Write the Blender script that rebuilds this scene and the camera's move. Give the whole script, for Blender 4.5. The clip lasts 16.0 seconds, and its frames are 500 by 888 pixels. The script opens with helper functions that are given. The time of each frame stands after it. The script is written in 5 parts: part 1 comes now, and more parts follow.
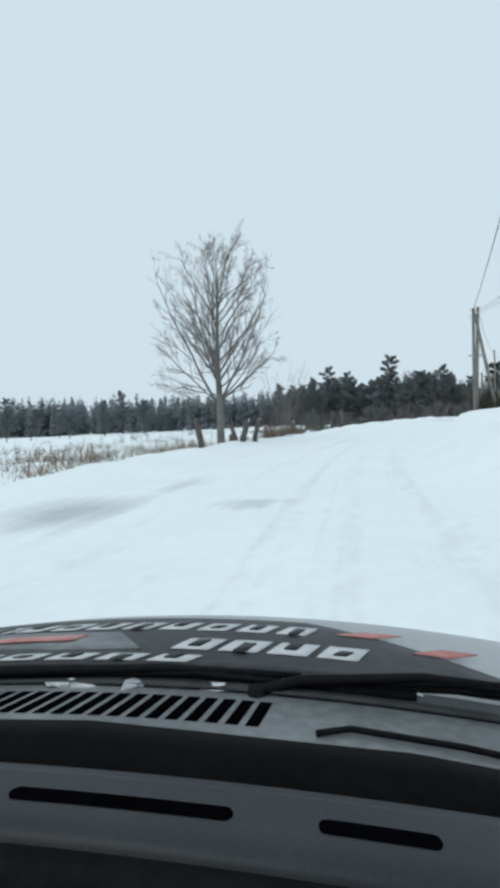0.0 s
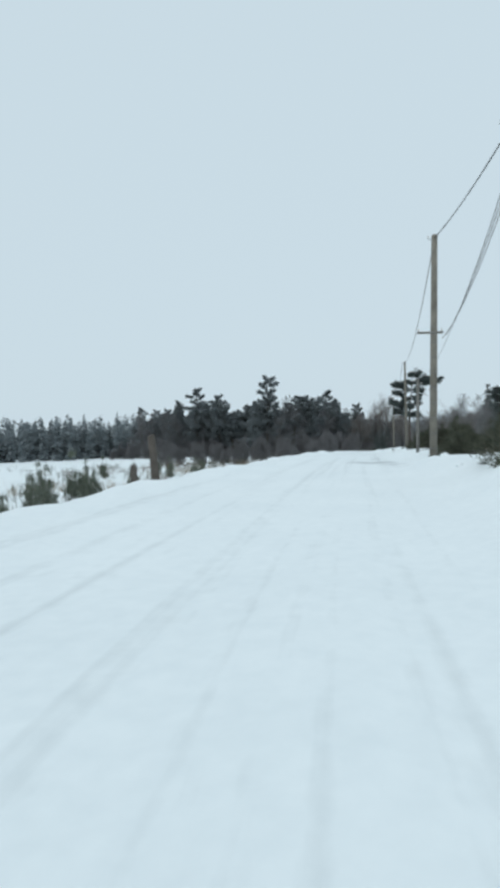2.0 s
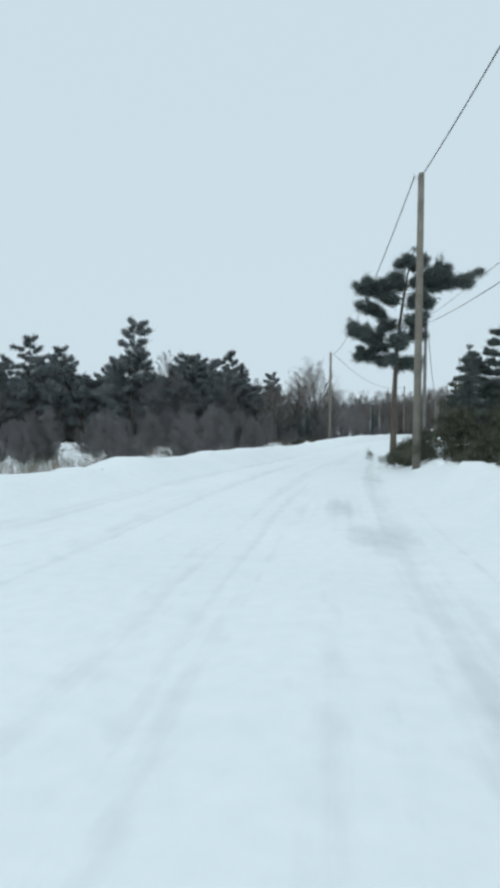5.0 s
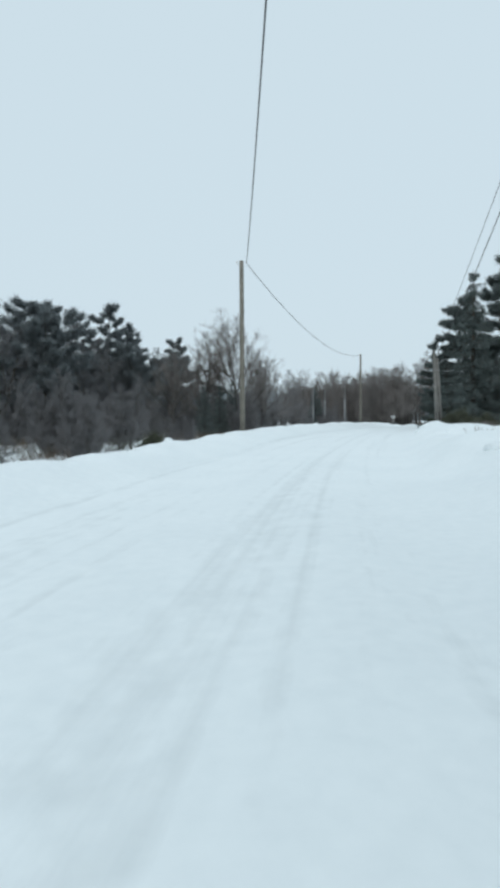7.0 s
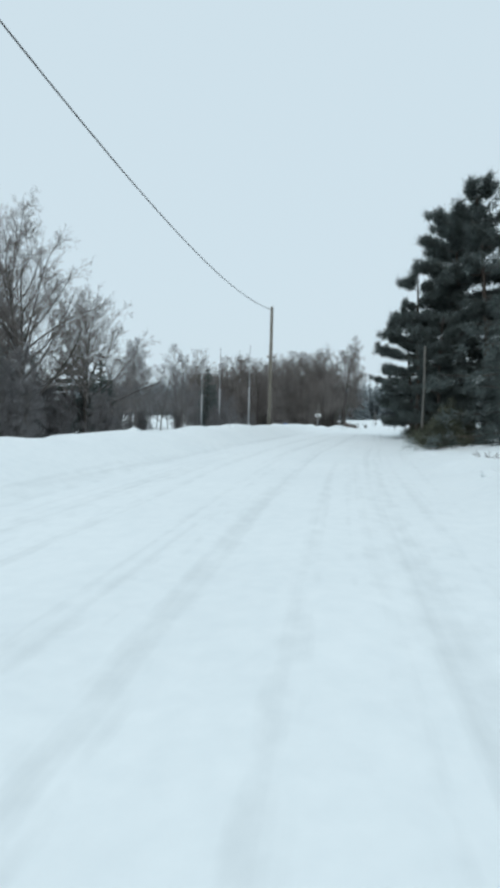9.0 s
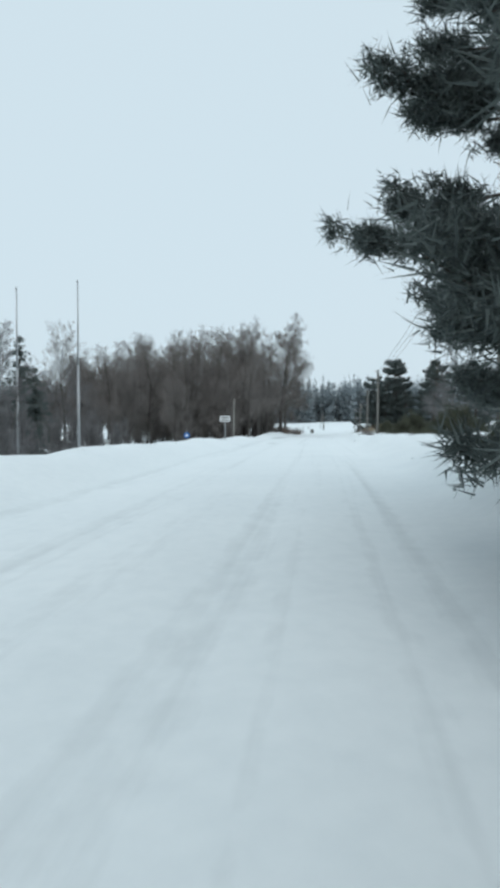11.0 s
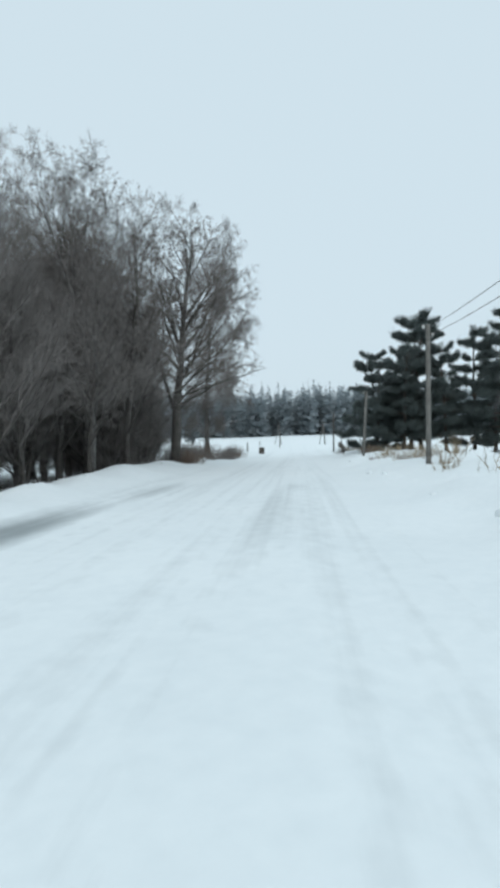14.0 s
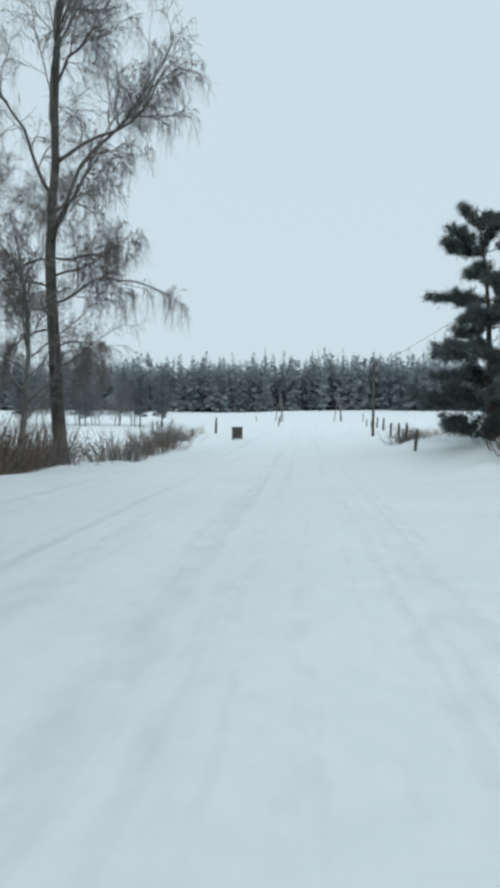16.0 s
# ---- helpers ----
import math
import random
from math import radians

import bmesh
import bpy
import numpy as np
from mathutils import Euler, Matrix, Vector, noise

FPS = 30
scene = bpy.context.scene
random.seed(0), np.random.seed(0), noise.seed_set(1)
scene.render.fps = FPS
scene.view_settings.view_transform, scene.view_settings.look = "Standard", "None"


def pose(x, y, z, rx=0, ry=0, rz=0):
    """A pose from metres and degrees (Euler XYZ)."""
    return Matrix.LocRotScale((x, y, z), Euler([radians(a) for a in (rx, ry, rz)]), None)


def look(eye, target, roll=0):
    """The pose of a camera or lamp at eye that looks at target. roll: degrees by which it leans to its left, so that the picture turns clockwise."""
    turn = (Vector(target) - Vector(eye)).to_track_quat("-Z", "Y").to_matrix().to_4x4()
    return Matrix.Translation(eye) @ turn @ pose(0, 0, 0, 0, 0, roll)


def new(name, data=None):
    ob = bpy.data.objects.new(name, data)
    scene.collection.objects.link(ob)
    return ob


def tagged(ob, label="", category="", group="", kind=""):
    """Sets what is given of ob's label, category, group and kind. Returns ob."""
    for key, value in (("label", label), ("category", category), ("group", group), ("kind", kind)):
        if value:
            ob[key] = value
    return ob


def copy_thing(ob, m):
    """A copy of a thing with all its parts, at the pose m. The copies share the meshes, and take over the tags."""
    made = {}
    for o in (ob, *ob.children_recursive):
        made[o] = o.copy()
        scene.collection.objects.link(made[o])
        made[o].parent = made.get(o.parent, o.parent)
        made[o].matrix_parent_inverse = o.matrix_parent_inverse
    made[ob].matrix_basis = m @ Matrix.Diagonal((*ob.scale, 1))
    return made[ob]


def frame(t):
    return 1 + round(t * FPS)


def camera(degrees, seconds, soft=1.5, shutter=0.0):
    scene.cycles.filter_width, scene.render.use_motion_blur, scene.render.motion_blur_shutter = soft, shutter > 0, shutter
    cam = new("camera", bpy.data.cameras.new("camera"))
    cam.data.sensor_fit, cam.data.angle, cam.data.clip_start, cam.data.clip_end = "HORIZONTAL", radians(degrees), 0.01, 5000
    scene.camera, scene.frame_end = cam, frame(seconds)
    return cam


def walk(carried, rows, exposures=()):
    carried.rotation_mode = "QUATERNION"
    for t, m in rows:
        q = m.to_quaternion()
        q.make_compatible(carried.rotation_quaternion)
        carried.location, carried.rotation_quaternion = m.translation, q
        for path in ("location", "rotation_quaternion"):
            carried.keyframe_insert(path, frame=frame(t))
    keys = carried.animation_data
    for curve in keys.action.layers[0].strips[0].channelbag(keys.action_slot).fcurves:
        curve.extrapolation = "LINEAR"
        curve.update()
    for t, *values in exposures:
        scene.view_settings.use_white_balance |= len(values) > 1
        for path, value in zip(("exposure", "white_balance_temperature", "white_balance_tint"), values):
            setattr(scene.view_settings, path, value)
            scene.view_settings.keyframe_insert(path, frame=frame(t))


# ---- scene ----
import functools

cam = camera(47.2, 16.0, soft=4.4)
PATH = [
    (0, 3.928, -27.063, 0.860, 22.77, -2.23, -2.10),
    (0.5, 2.400, -20.436, 0.935, 19.37, -3.69, -1.38),
    (1, 1.338, -13.679, 0.981, 13.23, -4.17, -1.80),
    (1.5, 0.481, -6.866, 1.032, 11.58, -1.43, 1.51),
    (2, 0.000, -0.000, 1.101, 10.89, 0.40, -1.30),
    (2.5, -0.232, 6.898, 1.226, 9.00, -1.81, -0.61),
    (3, -0.230, 13.858, 1.374, 5.12, -0.20, -0.19),
    (3.5, -0.163, 20.906, 1.464, 6.80, -2.05, 2.42),
    (4, -0.230, 28.050, 1.513, 8.16, -4.36, 2.70),
    (4.5, -0.152, 35.317, 1.486, 4.28, -1.44, 0.98),
    (5, 0.155, 42.670, 1.407, 2.52, -1.44, 0.58),
    (5.2, 0.407, 45.610, 1.369, 1.17, -1.90, -0.11),
    (5.7, 1.250, 52.934, 1.273, 0.51, -1.99, 0.00),
    (6.2, 2.280, 60.221, 1.168, -0.90, -2.01, 0.00),
    (6.7, 3.506, 67.456, 1.046, -2.58, -2.07, 0.00),
    (7.2, 4.958, 74.622, 0.951, -4.45, -2.44, 0.00),
    (7.5, 5.947, 78.879, 0.930, -7.04, -4.56, 1.91),
    (8, 7.620, 85.937, 0.985, -8.89, -4.18, 0.81),
    (8.5, 9.690, 92.872, 1.125, -11.78, -2.37, -2.29),
    (9, 12.021, 99.670, 1.271, -11.72, -2.62, 1.41),
    (9.5, 14.326, 106.413, 1.347, -14.51, -2.71, 0.30),
    (9.7, 15.436, 109.023, 1.372, -14.79, -3.39, 0.28),
    (10.2, 18.304, 115.482, 1.425, -16.27, -2.25, 0.00),
    (10.7, 21.278, 121.858, 1.465, -16.95, -2.09, 0.00),
    (11.2, 24.269, 128.192, 1.487, -16.83, -2.27, 0.00),
    (11.8, 27.750, 135.798, 1.479, -16.32, -3.52, -1.20),
    (12, 28.802, 138.370, 1.462, -17.38, -2.32, -0.86),
    (12.5, 31.446, 144.788, 1.403, -19.94, -4.90, -1.19),
    (13, 34.292, 151.130, 1.409, -18.58, -4.05, 0.81),
    (13.5, 37.116, 157.576, 1.398, -19.98, -1.46, 0.37),
    (14, 40.058, 164.100, 1.362, -21.38, -0.66, -0.49),
    (14.5, 43.185, 170.626, 1.286, -20.57, 2.73, 1.24),
    (15, 46.371, 176.966, 1.206, -20.36, -3.23, 0.27),
    (15.5, 49.352, 183.103, 1.142, -21.13, -5.77, 0.94),
    (16, 52.283, 189.107, 1.071, -20.69, -3.10, 0.44),
]
walk(cam, [(t, pose(x, y, z, 90 + pitch, 0, yaw) @ pose(0, 0, 0, 0, 0, roll)) for t, x, y, z, yaw, pitch, roll in PATH],
     exposures=[(0.0, 0.05), (0.5, -0.03), (2.0, -0.03), (3.5, -0.07), (4.0, 0.0), (5.0, 0.01), (8.0, 0.04), (12.0, 0.08), (14.5, 0.06), (16.0, 0.01)])

# ---- overcast winter daylight ----
world = bpy.data.worlds.new("world")
scene.world = world
world.use_nodes = True
wn, wl = world.node_tree.nodes, world.node_tree.links
sky = wn.new("ShaderNodeTexSky")
sky.sky_type, sky.sun_disc = "NISHITA", False
sky.sun_elevation, sky.sun_rotation = radians(38), radians(200)
sky.air_density, sky.dust_density = 1.0, 6.0
cloud = wn.new("ShaderNodeMix")
cloud.data_type = "RGBA"
cloud.inputs[0].default_value = 0.94
wl.new(sky.outputs[0], cloud.inputs[6])
cloud.inputs[7].default_value = (6.3, 7.6, 8.35, 1)
back = wn["Background"]
back.inputs[1].default_value = 0.1
wl.new(cloud.outputs[2], back.inputs[0])
sun = new("sun", bpy.data.lights.new("sun", "SUN"))
sun.data.energy, sun.data.angle, sun.data.color = 0.75, radians(50), (0.97, 0.99, 1.0)
sun.matrix_world = look((0, 0, 60), (18, 50, 0))


# ---- materials ----
def material(name, base, other, rough=0.8, scale=8.0, fine=60.0, bump=0.3, depth=0.01, metal=0.0, spread=(0.35, 0.65), island=0.0, gloss=0.5):
    m = bpy.data.materials.new(name)
    m.use_nodes = True
    n, l = m.node_tree.nodes, m.node_tree.links
    b = n["Principled BSDF"]
    b.inputs["Roughness"].default_value, b.inputs["Metallic"].default_value = rough, metal
    b.inputs["Specular IOR Level"].default_value = gloss
    co = n.new("ShaderNodeTexCoord")
    big, small = n.new("ShaderNodeTexNoise"), n.new("ShaderNodeTexNoise")
    for t, s, d in ((big, scale, 3.0), (small, fine, 5.0)):
        t.inputs["Scale"].default_value, t.inputs["Detail"].default_value = s, d
        l.new(co.outputs["Object"], t.inputs["Vector"])
    add = n.new("ShaderNodeMath")
    add.operation = "MULTIPLY_ADD"
    l.new(small.outputs[0], add.inputs[0])
    add.inputs[1].default_value = 0.5
    half = n.new("ShaderNodeMath")
    half.operation = "MULTIPLY"
    half.inputs[1].default_value = 0.5
    l.new(big.outputs[0], half.inputs[0])
    l.new(half.outputs[0], add.inputs[2])
    drive = add.outputs[0]
    if island:
        geo = n.new("ShaderNodeNewGeometry")
        isl = n.new("ShaderNodeMix")
        isl.inputs[0].default_value = island
        l.new(drive, isl.inputs[2])
        l.new(geo.outputs["Random Per Island"], isl.inputs[3])
        drive = isl.outputs[0]
    ramp = n.new("ShaderNodeValToRGB")
    ramp.color_ramp.elements[0].position, ramp.color_ramp.elements[1].position = spread
    ramp.color_ramp.elements[0].color, ramp.color_ramp.elements[1].color = (*base, 1), (*other, 1)
    l.new(drive, ramp.inputs[0])
    l.new(ramp.outputs[0], b.inputs["Base Color"])
    if bump:
        bp = n.new("ShaderNodeBump")
        bp.inputs["Strength"].default_value, bp.inputs["Distance"].default_value = bump, depth
        l.new(add.outputs[0], bp.inputs["Height"])
        l.new(bp.outputs[0], b.inputs["Normal"])
    return m


def snow_material():
    m = material("snow", (0.765, 0.815, 0.83), (0.825, 0.87, 0.88), 0.75, 0.5, 7.0, 0.06, 0.02)
    n, l = m.node_tree.nodes, m.node_tree.links
    b = n["Principled BSDF"]
    ramp = next(x for x in n if x.type == "VALTORGB")
    att, lane = n.new("ShaderNodeAttribute"), n.new("ShaderNodeAttribute")
    att.attribute_name, lane.attribute_name = "wear", "lane"

    def streaks(along_scale, across_scale, detail):
        mp, ns = n.new("ShaderNodeMapping"), n.new("ShaderNodeTexNoise")
        mp.inputs["Scale"].default_value = (along_scale, across_scale, 1)
        ns.inputs["Scale"].default_value, ns.inputs["Detail"].default_value = 1.0, detail
        l.new(lane.outputs["Vector"], mp.inputs["Vector"])
        l.new(mp.outputs[0], ns.inputs["Vector"])
        return ns.outputs[0]

    def sums(op, a, b):
        k = n.new("ShaderNodeMath")
        k.operation = op
        for i, v in enumerate((a, b)):
            if isinstance(v, float):
                k.inputs[i].default_value = v
            else:
                l.new(v, k.inputs[i])
        return k.outputs[0]
    both = sums("ADD", sums("ADD", sums("MULTIPLY", streaks(0.025, 2.2, 3.0), 0.5), sums("MULTIPLY", streaks(0.12, 6.0, 4.0), 0.26)), sums("MULTIPLY", streaks(3.0, 5.0, 9.0), 0.22))
    worn = n.new("ShaderNodeMapRange")
    worn.inputs[1].default_value, worn.inputs[2].default_value = 0.6, 1.08
    l.new(sums("ADD", both, att.outputs["Fac"]), worn.inputs[0])
    mix = n.new("ShaderNodeMix")
    mix.data_type = "RGBA"
    l.new(worn.outputs[0], mix.inputs[0])
    l.new(ramp.outputs[0], mix.inputs[6])
    mix.inputs[7].default_value = (0.36, 0.40, 0.41, 1)
    l.new(mix.outputs[2], b.inputs["Base Color"])
    rg = n.new("ShaderNodeMapRange")
    rg.inputs[3].default_value, rg.inputs[4].default_value = 0.75, 0.4
    l.new(worn.outputs[0], rg.inputs[0])
    l.new(rg.outputs[0], b.inputs["Roughness"])
    return m


def let_light_through(m, share):
    """Needles and sprays pass part of the light on to their far side."""
    n, l = m.node_tree.nodes, m.node_tree.links
    thin, mix = n.new("ShaderNodeBsdfTranslucent"), n.new("ShaderNodeMixShader")
    mix.inputs[0].default_value = share
    ramp = next(x for x in n if x.type == "VALTORGB")
    l.new(ramp.outputs[0], thin.inputs["Color"])
    l.new(n["Principled BSDF"].outputs[0], mix.inputs[1])
    l.new(thin.outputs[0], mix.inputs[2])
    l.new(mix.outputs[0], n["Material Output"].inputs["Surface"])
    return m


SNOW = snow_material()
BARK = material("dark_bark", (0.045, 0.04, 0.035), (0.12, 0.11, 0.1), 0.9, 3, 30, 0.6, 0.02)
ASH_BARK = material("grey_bark", (0.09, 0.085, 0.08), (0.2, 0.195, 0.18), 0.9, 3, 30, 0.5, 0.02)
BIRCH_BARK = material("birch_bark", (0.05, 0.046, 0.042), (0.22, 0.21, 0.2), 0.85, 2.5, 12, 0.4, 0.01)
TWIG = material("twigs", (0.125, 0.113, 0.106), (0.24, 0.219, 0.207), 0.9, 2, 20, 0.0, island=0.6)
# twigs of the wood: haze put in as a paler grey
HAZED_TWIG = material("hazed_twigs", (0.13, 0.127, 0.13), (0.225, 0.222, 0.228), 0.9, 2, 20, 0.0, island=0.6)
PINE_BARK = material("pine_bark", (0.045, 0.038, 0.033), (0.125, 0.1, 0.08), 0.9, 4, 25, 0.7, 0.02)
NEEDLES = let_light_through(material("pine_needles", (0.068, 0.086, 0.083), (0.14, 0.168, 0.16), 0.7, 1.2, 9, 0.0, island=0.5), 0.25)
# needles of the left wood, lightened in colour to imitate haze
HAZED_NEEDLES = let_light_through(material("hazed_needles", (0.15, 0.172, 0.178), (0.26, 0.286, 0.295), 0.85, 1.2, 9, 0.0, island=0.3), 0.4)
# both far belts: pale blue-grey base colour carries the haze of distance
FAR_NEEDLES = let_light_through(material("far_hazed_needles", (0.34, 0.382, 0.403), (0.38, 0.424, 0.446), 0.95, 0.25, 2.0, 0.0, gloss=0.05), 0.5)
FAR_HAZED = let_light_through(material("hazed_belt_needles", (0.29, 0.326, 0.34), (0.34, 0.378, 0.393), 0.95, 0.25, 2.0, 0.0, gloss=0.05), 0.5)
JUNIPER = material("juniper_leaves", (0.04, 0.047, 0.032), (0.1, 0.105, 0.07), 0.8, 1.2, 9, 0.0, island=0.6)
YOUNG_JUNIPER = material("young_juniper_leaves", (0.08, 0.095, 0.07), (0.17, 0.19, 0.15), 0.85, 1.2, 9, 0.0, island=0.6)
STRAW = material("dry_grass", (0.16, 0.12, 0.075), (0.36, 0.29, 0.2), 0.9, 1.2, 9, 0.0, island=0.7)
RUST = material("rusty_brush", (0.11, 0.08, 0.06), (0.22, 0.165, 0.13), 0.9, 1.2, 9, 0.0, island=0.7)
POLE_WOOD = material("pole_wood", (0.115, 0.105, 0.086), (0.245, 0.226, 0.19), 0.85, 2.0, 26, 0.5, 0.01)
GREY_WOOD = material("grey_wood", (0.1, 0.096, 0.088), (0.23, 0.222, 0.205), 0.9, 3.0, 26, 0.6, 0.015)
DARK_WOOD = material("dark_wood", (0.045, 0.038, 0.032), (0.12, 0.105, 0.09), 0.9, 3.0, 26, 0.6, 0.015)
WIRE = material("wire", (0.03, 0.03, 0.032), (0.06, 0.06, 0.062), 0.6, 3, 20, 0.0)
STEEL = material("galvanised_steel", (0.28, 0.29, 0.30), (0.42, 0.43, 0.44), 0.45, 6, 60, 0.1, 0.002, metal=0.7)
PORCELAIN = material("porcelain", (0.55, 0.55, 0.53), (0.68, 0.68, 0.66), 0.25, 10, 60, 0.0)
PLATE = material("sign_white", (0.62, 0.64, 0.64), (0.78, 0.79, 0.79), 0.45, 5, 40, 0.05, 0.002)
INK = material("sign_ink", (0.03, 0.03, 0.035), (0.06, 0.06, 0.065), 0.5, 5, 40, 0.0)
BLUE = material("sign_blue", (0.02, 0.11, 0.34), (0.04, 0.17, 0.46), 0.45, 5, 40, 0.0)


# ---- the plan: the road's line and the lie of the land ----
ROAD = [(30, -175, -0.3), (21, -125, -0.3), (13.5, -80, -0.3), (7.6, -47, -0.28), (3.93, -27.06, -0.22), (1.34, -13.68, -0.12), (0.0, 0.0, 0.0),
        (-0.23, 13.86, 0.25), (-0.2, 28.05, 0.40), (0.2, 42.67, 0.31), (1.9, 57.5, 0.12), (4.4, 71.8, -0.12), (7.62, 85.94, -0.08), (12.02, 99.67, 0.17),
        (17.2, 113.0, 0.31), (23.1, 125.7, 0.38), (28.8, 138.37, 0.36), (34.29, 151.13, 0.31), (40.06, 164.1, 0.26), (46.37, 176.97, 0.11),
        (52.28, 189.11, -0.03), (64.5, 214.1, -0.35), (86.5, 259, 0.0), (130, 348, 1.6), (174, 438, 3.2), (400, 900, 6.0)]


def densify(pts, step=1.0):
    pts = np.array(pts, float)
    out = []
    ext = np.vstack([2 * pts[0] - pts[1], pts, 2 * pts[-1] - pts[-2]])
    for i in range(1, len(ext) - 2):
        p0, p1, p2, p3 = ext[i - 1:i + 3]
        k = max(2, int(np.linalg.norm(p2 - p1) / step))
        u = (np.arange(k) / k)[:, None]
        out.append(0.5 * (2 * p1 + (p2 - p0) * u + (2 * p0 - 5 * p1 + 4 * p2 - p3) * u ** 2 + (3 * p1 - p0 - 3 * p2 + p3) * u ** 3))
    return np.vstack(out + [pts[-1:]])


LINE = densify(ROAD)
GO = np.gradient(LINE[:, :2], axis=0)
GO /= np.linalg.norm(GO, axis=1)[:, None]
STATION = np.r_[0, np.cumsum(np.linalg.norm(np.diff(LINE[:, :2], axis=0), axis=1))]
START = np.argmin(((LINE[:, :2] - (3.93, -27.06)) ** 2).sum(1))
STATION -= STATION[START]


def along(x, y):
    """Station along the road, distance to its right, and the road's height there."""
    x, y = np.atleast_1d(np.asarray(x, float)), np.atleast_1d(np.asarray(y, float))
    s, off, z = np.empty(len(x)), np.empty(len(x)), np.empty(len(x))
    for a in range(0, len(x), 20000):
        b = slice(a, a + 20000)
        d = (x[b, None] - LINE[None, :, 0]) ** 2 + (y[b, None] - LINE[None, :, 1]) ** 2
        k = d.argmin(1)
        dx, dy = x[b] - LINE[k, 0], y[b] - LINE[k, 1]
        ahead = dx * GO[k, 0] + dy * GO[k, 1]
        s[b] = STATION[k] + ahead
        off[b] = dx * GO[k, 1] - dy * GO[k, 0]
        far = np.abs(off[b])
        off[b] = np.sign(off[b]) * np.sqrt(np.maximum(d[np.arange(len(k)), k] - np.clip(np.abs(ahead), 0, 0.6) ** 2, far ** 2 * 0 + 0))
        z[b] = np.interp(s[b], STATION, LINE[:, 2])
    return s, off, z


@functools.lru_cache(None)
def noise_grid(seed):
    return np.random.RandomState(seed).rand(128, 128)


def soft_noise(x, y, size, seed):
    g = noise_grid(seed)
    u, v = x / size, y / size
    i, j = np.floor(u).astype(int), np.floor(v).astype(int)
    f, h = u - i, v - j
    f, h = f * f * (3 - 2 * f), h * h * (3 - 2 * h)
    i0, j0, i1, j1 = i % 128, j % 128, (i + 1) % 128, (j + 1) % 128
    return (g[i0, j0] * (1 - f) + g[i1, j0] * f) * (1 - h) + (g[i0, j1] * (1 - f) + g[i1, j1] * f) * h - 0.5


def ease(a, b, v):
    u = np.clip((v - a) / (b - a), 0, 1)
    return u * u * (3 - 2 * u)


LEFT_S, LEFT_H = [-200, 0, 30, 40, 60, 72, 85, 97, 107, 114, 121, 130, 140, 168, 180, 192, 206, 217, 230, 244, 262, 300], [0.1, 0.12, 0.1, 0.08, 0.08, 0.15, 0.45, 0.56, 0.42, 0.32, 0.42, 0.6, 0.52, 0.48, 0.4, 0.17, 0.08, 0.38, 0.15, -0.1, 0.1, 0.0]
RIGHT_S = [-200, 0, 25, 38, 46, 53, 58, 62, 75, 88, 105, 118, 133, 142, 160, 182, 195, 205, 215, 226, 240, 252, 262, 300]
RIGHT_H = [0.7, 0.85, 0.85, 0.55, 0.15, -0.05, 0.12, 0.3, 0.38, 0.5, 0.5, 0.55, 0.5, 0.36, 0.32, 0.55, 0.34, 0.4, 0.55, 0.5, 0.5, 0.4, 0.3, 0.0]
EDGE_S, EDGE_W = [-200, 24, 34, 66, 78, 400], [5.6, 5.6, 4.35, 4.3, 5.6, 5.6]


def land(x, y):
    s, off, z = along(x, y)
    x, y = np.atleast_1d(np.asarray(x, float)), np.atleast_1d(np.asarray(y, float))
    wob = 0.7 * soft_noise(x, y, 6.0, 3)
    lh, rh = np.interp(s, LEFT_S, LEFT_H), np.interp(s, RIGHT_S, RIGHT_H)
    left = -off + wob
    out = left - np.interp(s, EDGE_S, EDGE_W)
    up = ease(-2.0, -0.2, out) * lh - ease(0.1, 3.2, out) * (lh + np.interp(s, [-50, 20, 40, 105, 130, 180, 200], [0.5, 0.5, 1.15, 1.15, 0.8, 0.8, 0.9]))
    right = off + 0.6 * wob
    up = np.where(off > 0, ease(0, 1, (right - 1.5) / np.interp(s, [200, 214], [1.5, 5.0])) * rh - ease(5.0, 12, right) * 0.2, up)
    verge = np.maximum(ease(-1.4, -0.2, out) * (off < 0), ease(1.7, 2.6, right) * (off > 0))
    up += verge * (np.where(off > 0, 0.32, 0.2) * soft_noise(x, y, 1.3, 5) + np.where(off > 0, 0.2, 0.14) * soft_noise(x, y, 0.6, 6) + np.where(off > 0, 0.3, 0.08) * soft_noise(x, y, 5.0, 7))
    wide = np.maximum(ease(8, 40, left) * (off < 0), ease(8, 40, right) * (off > 0))
    up += wide * (0.5 * soft_noise(x, y, 35.0, 9) + 0.35 * soft_noise(x, y, 6.0, 8))
    rut = sum(np.exp(-((off - c + 0.25 * wob) / 0.22) ** 2) for c in (-0.85, 0.65, -2.4, -3.7)) * -0.03
    rut += 0.02 * np.exp(-((off + 0.05) / 0.35) ** 2) + (1 - verge) * (0.004 * soft_noise(x, y, 0.7, 11) + 0.016 * soft_noise(x, y, 3.0, 12))
    return z + up + rut


def place(s, off):
    k = np.interp(s, STATION, np.arange(len(STATION)))
    i = int(min(k, len(LINE) - 2))
    p = LINE[i, :2] + (LINE[i + 1, :2] - LINE[i, :2]) * (k - i)
    return float(p[0] + GO[i, 1] * off), float(p[1] - GO[i, 0] * off)


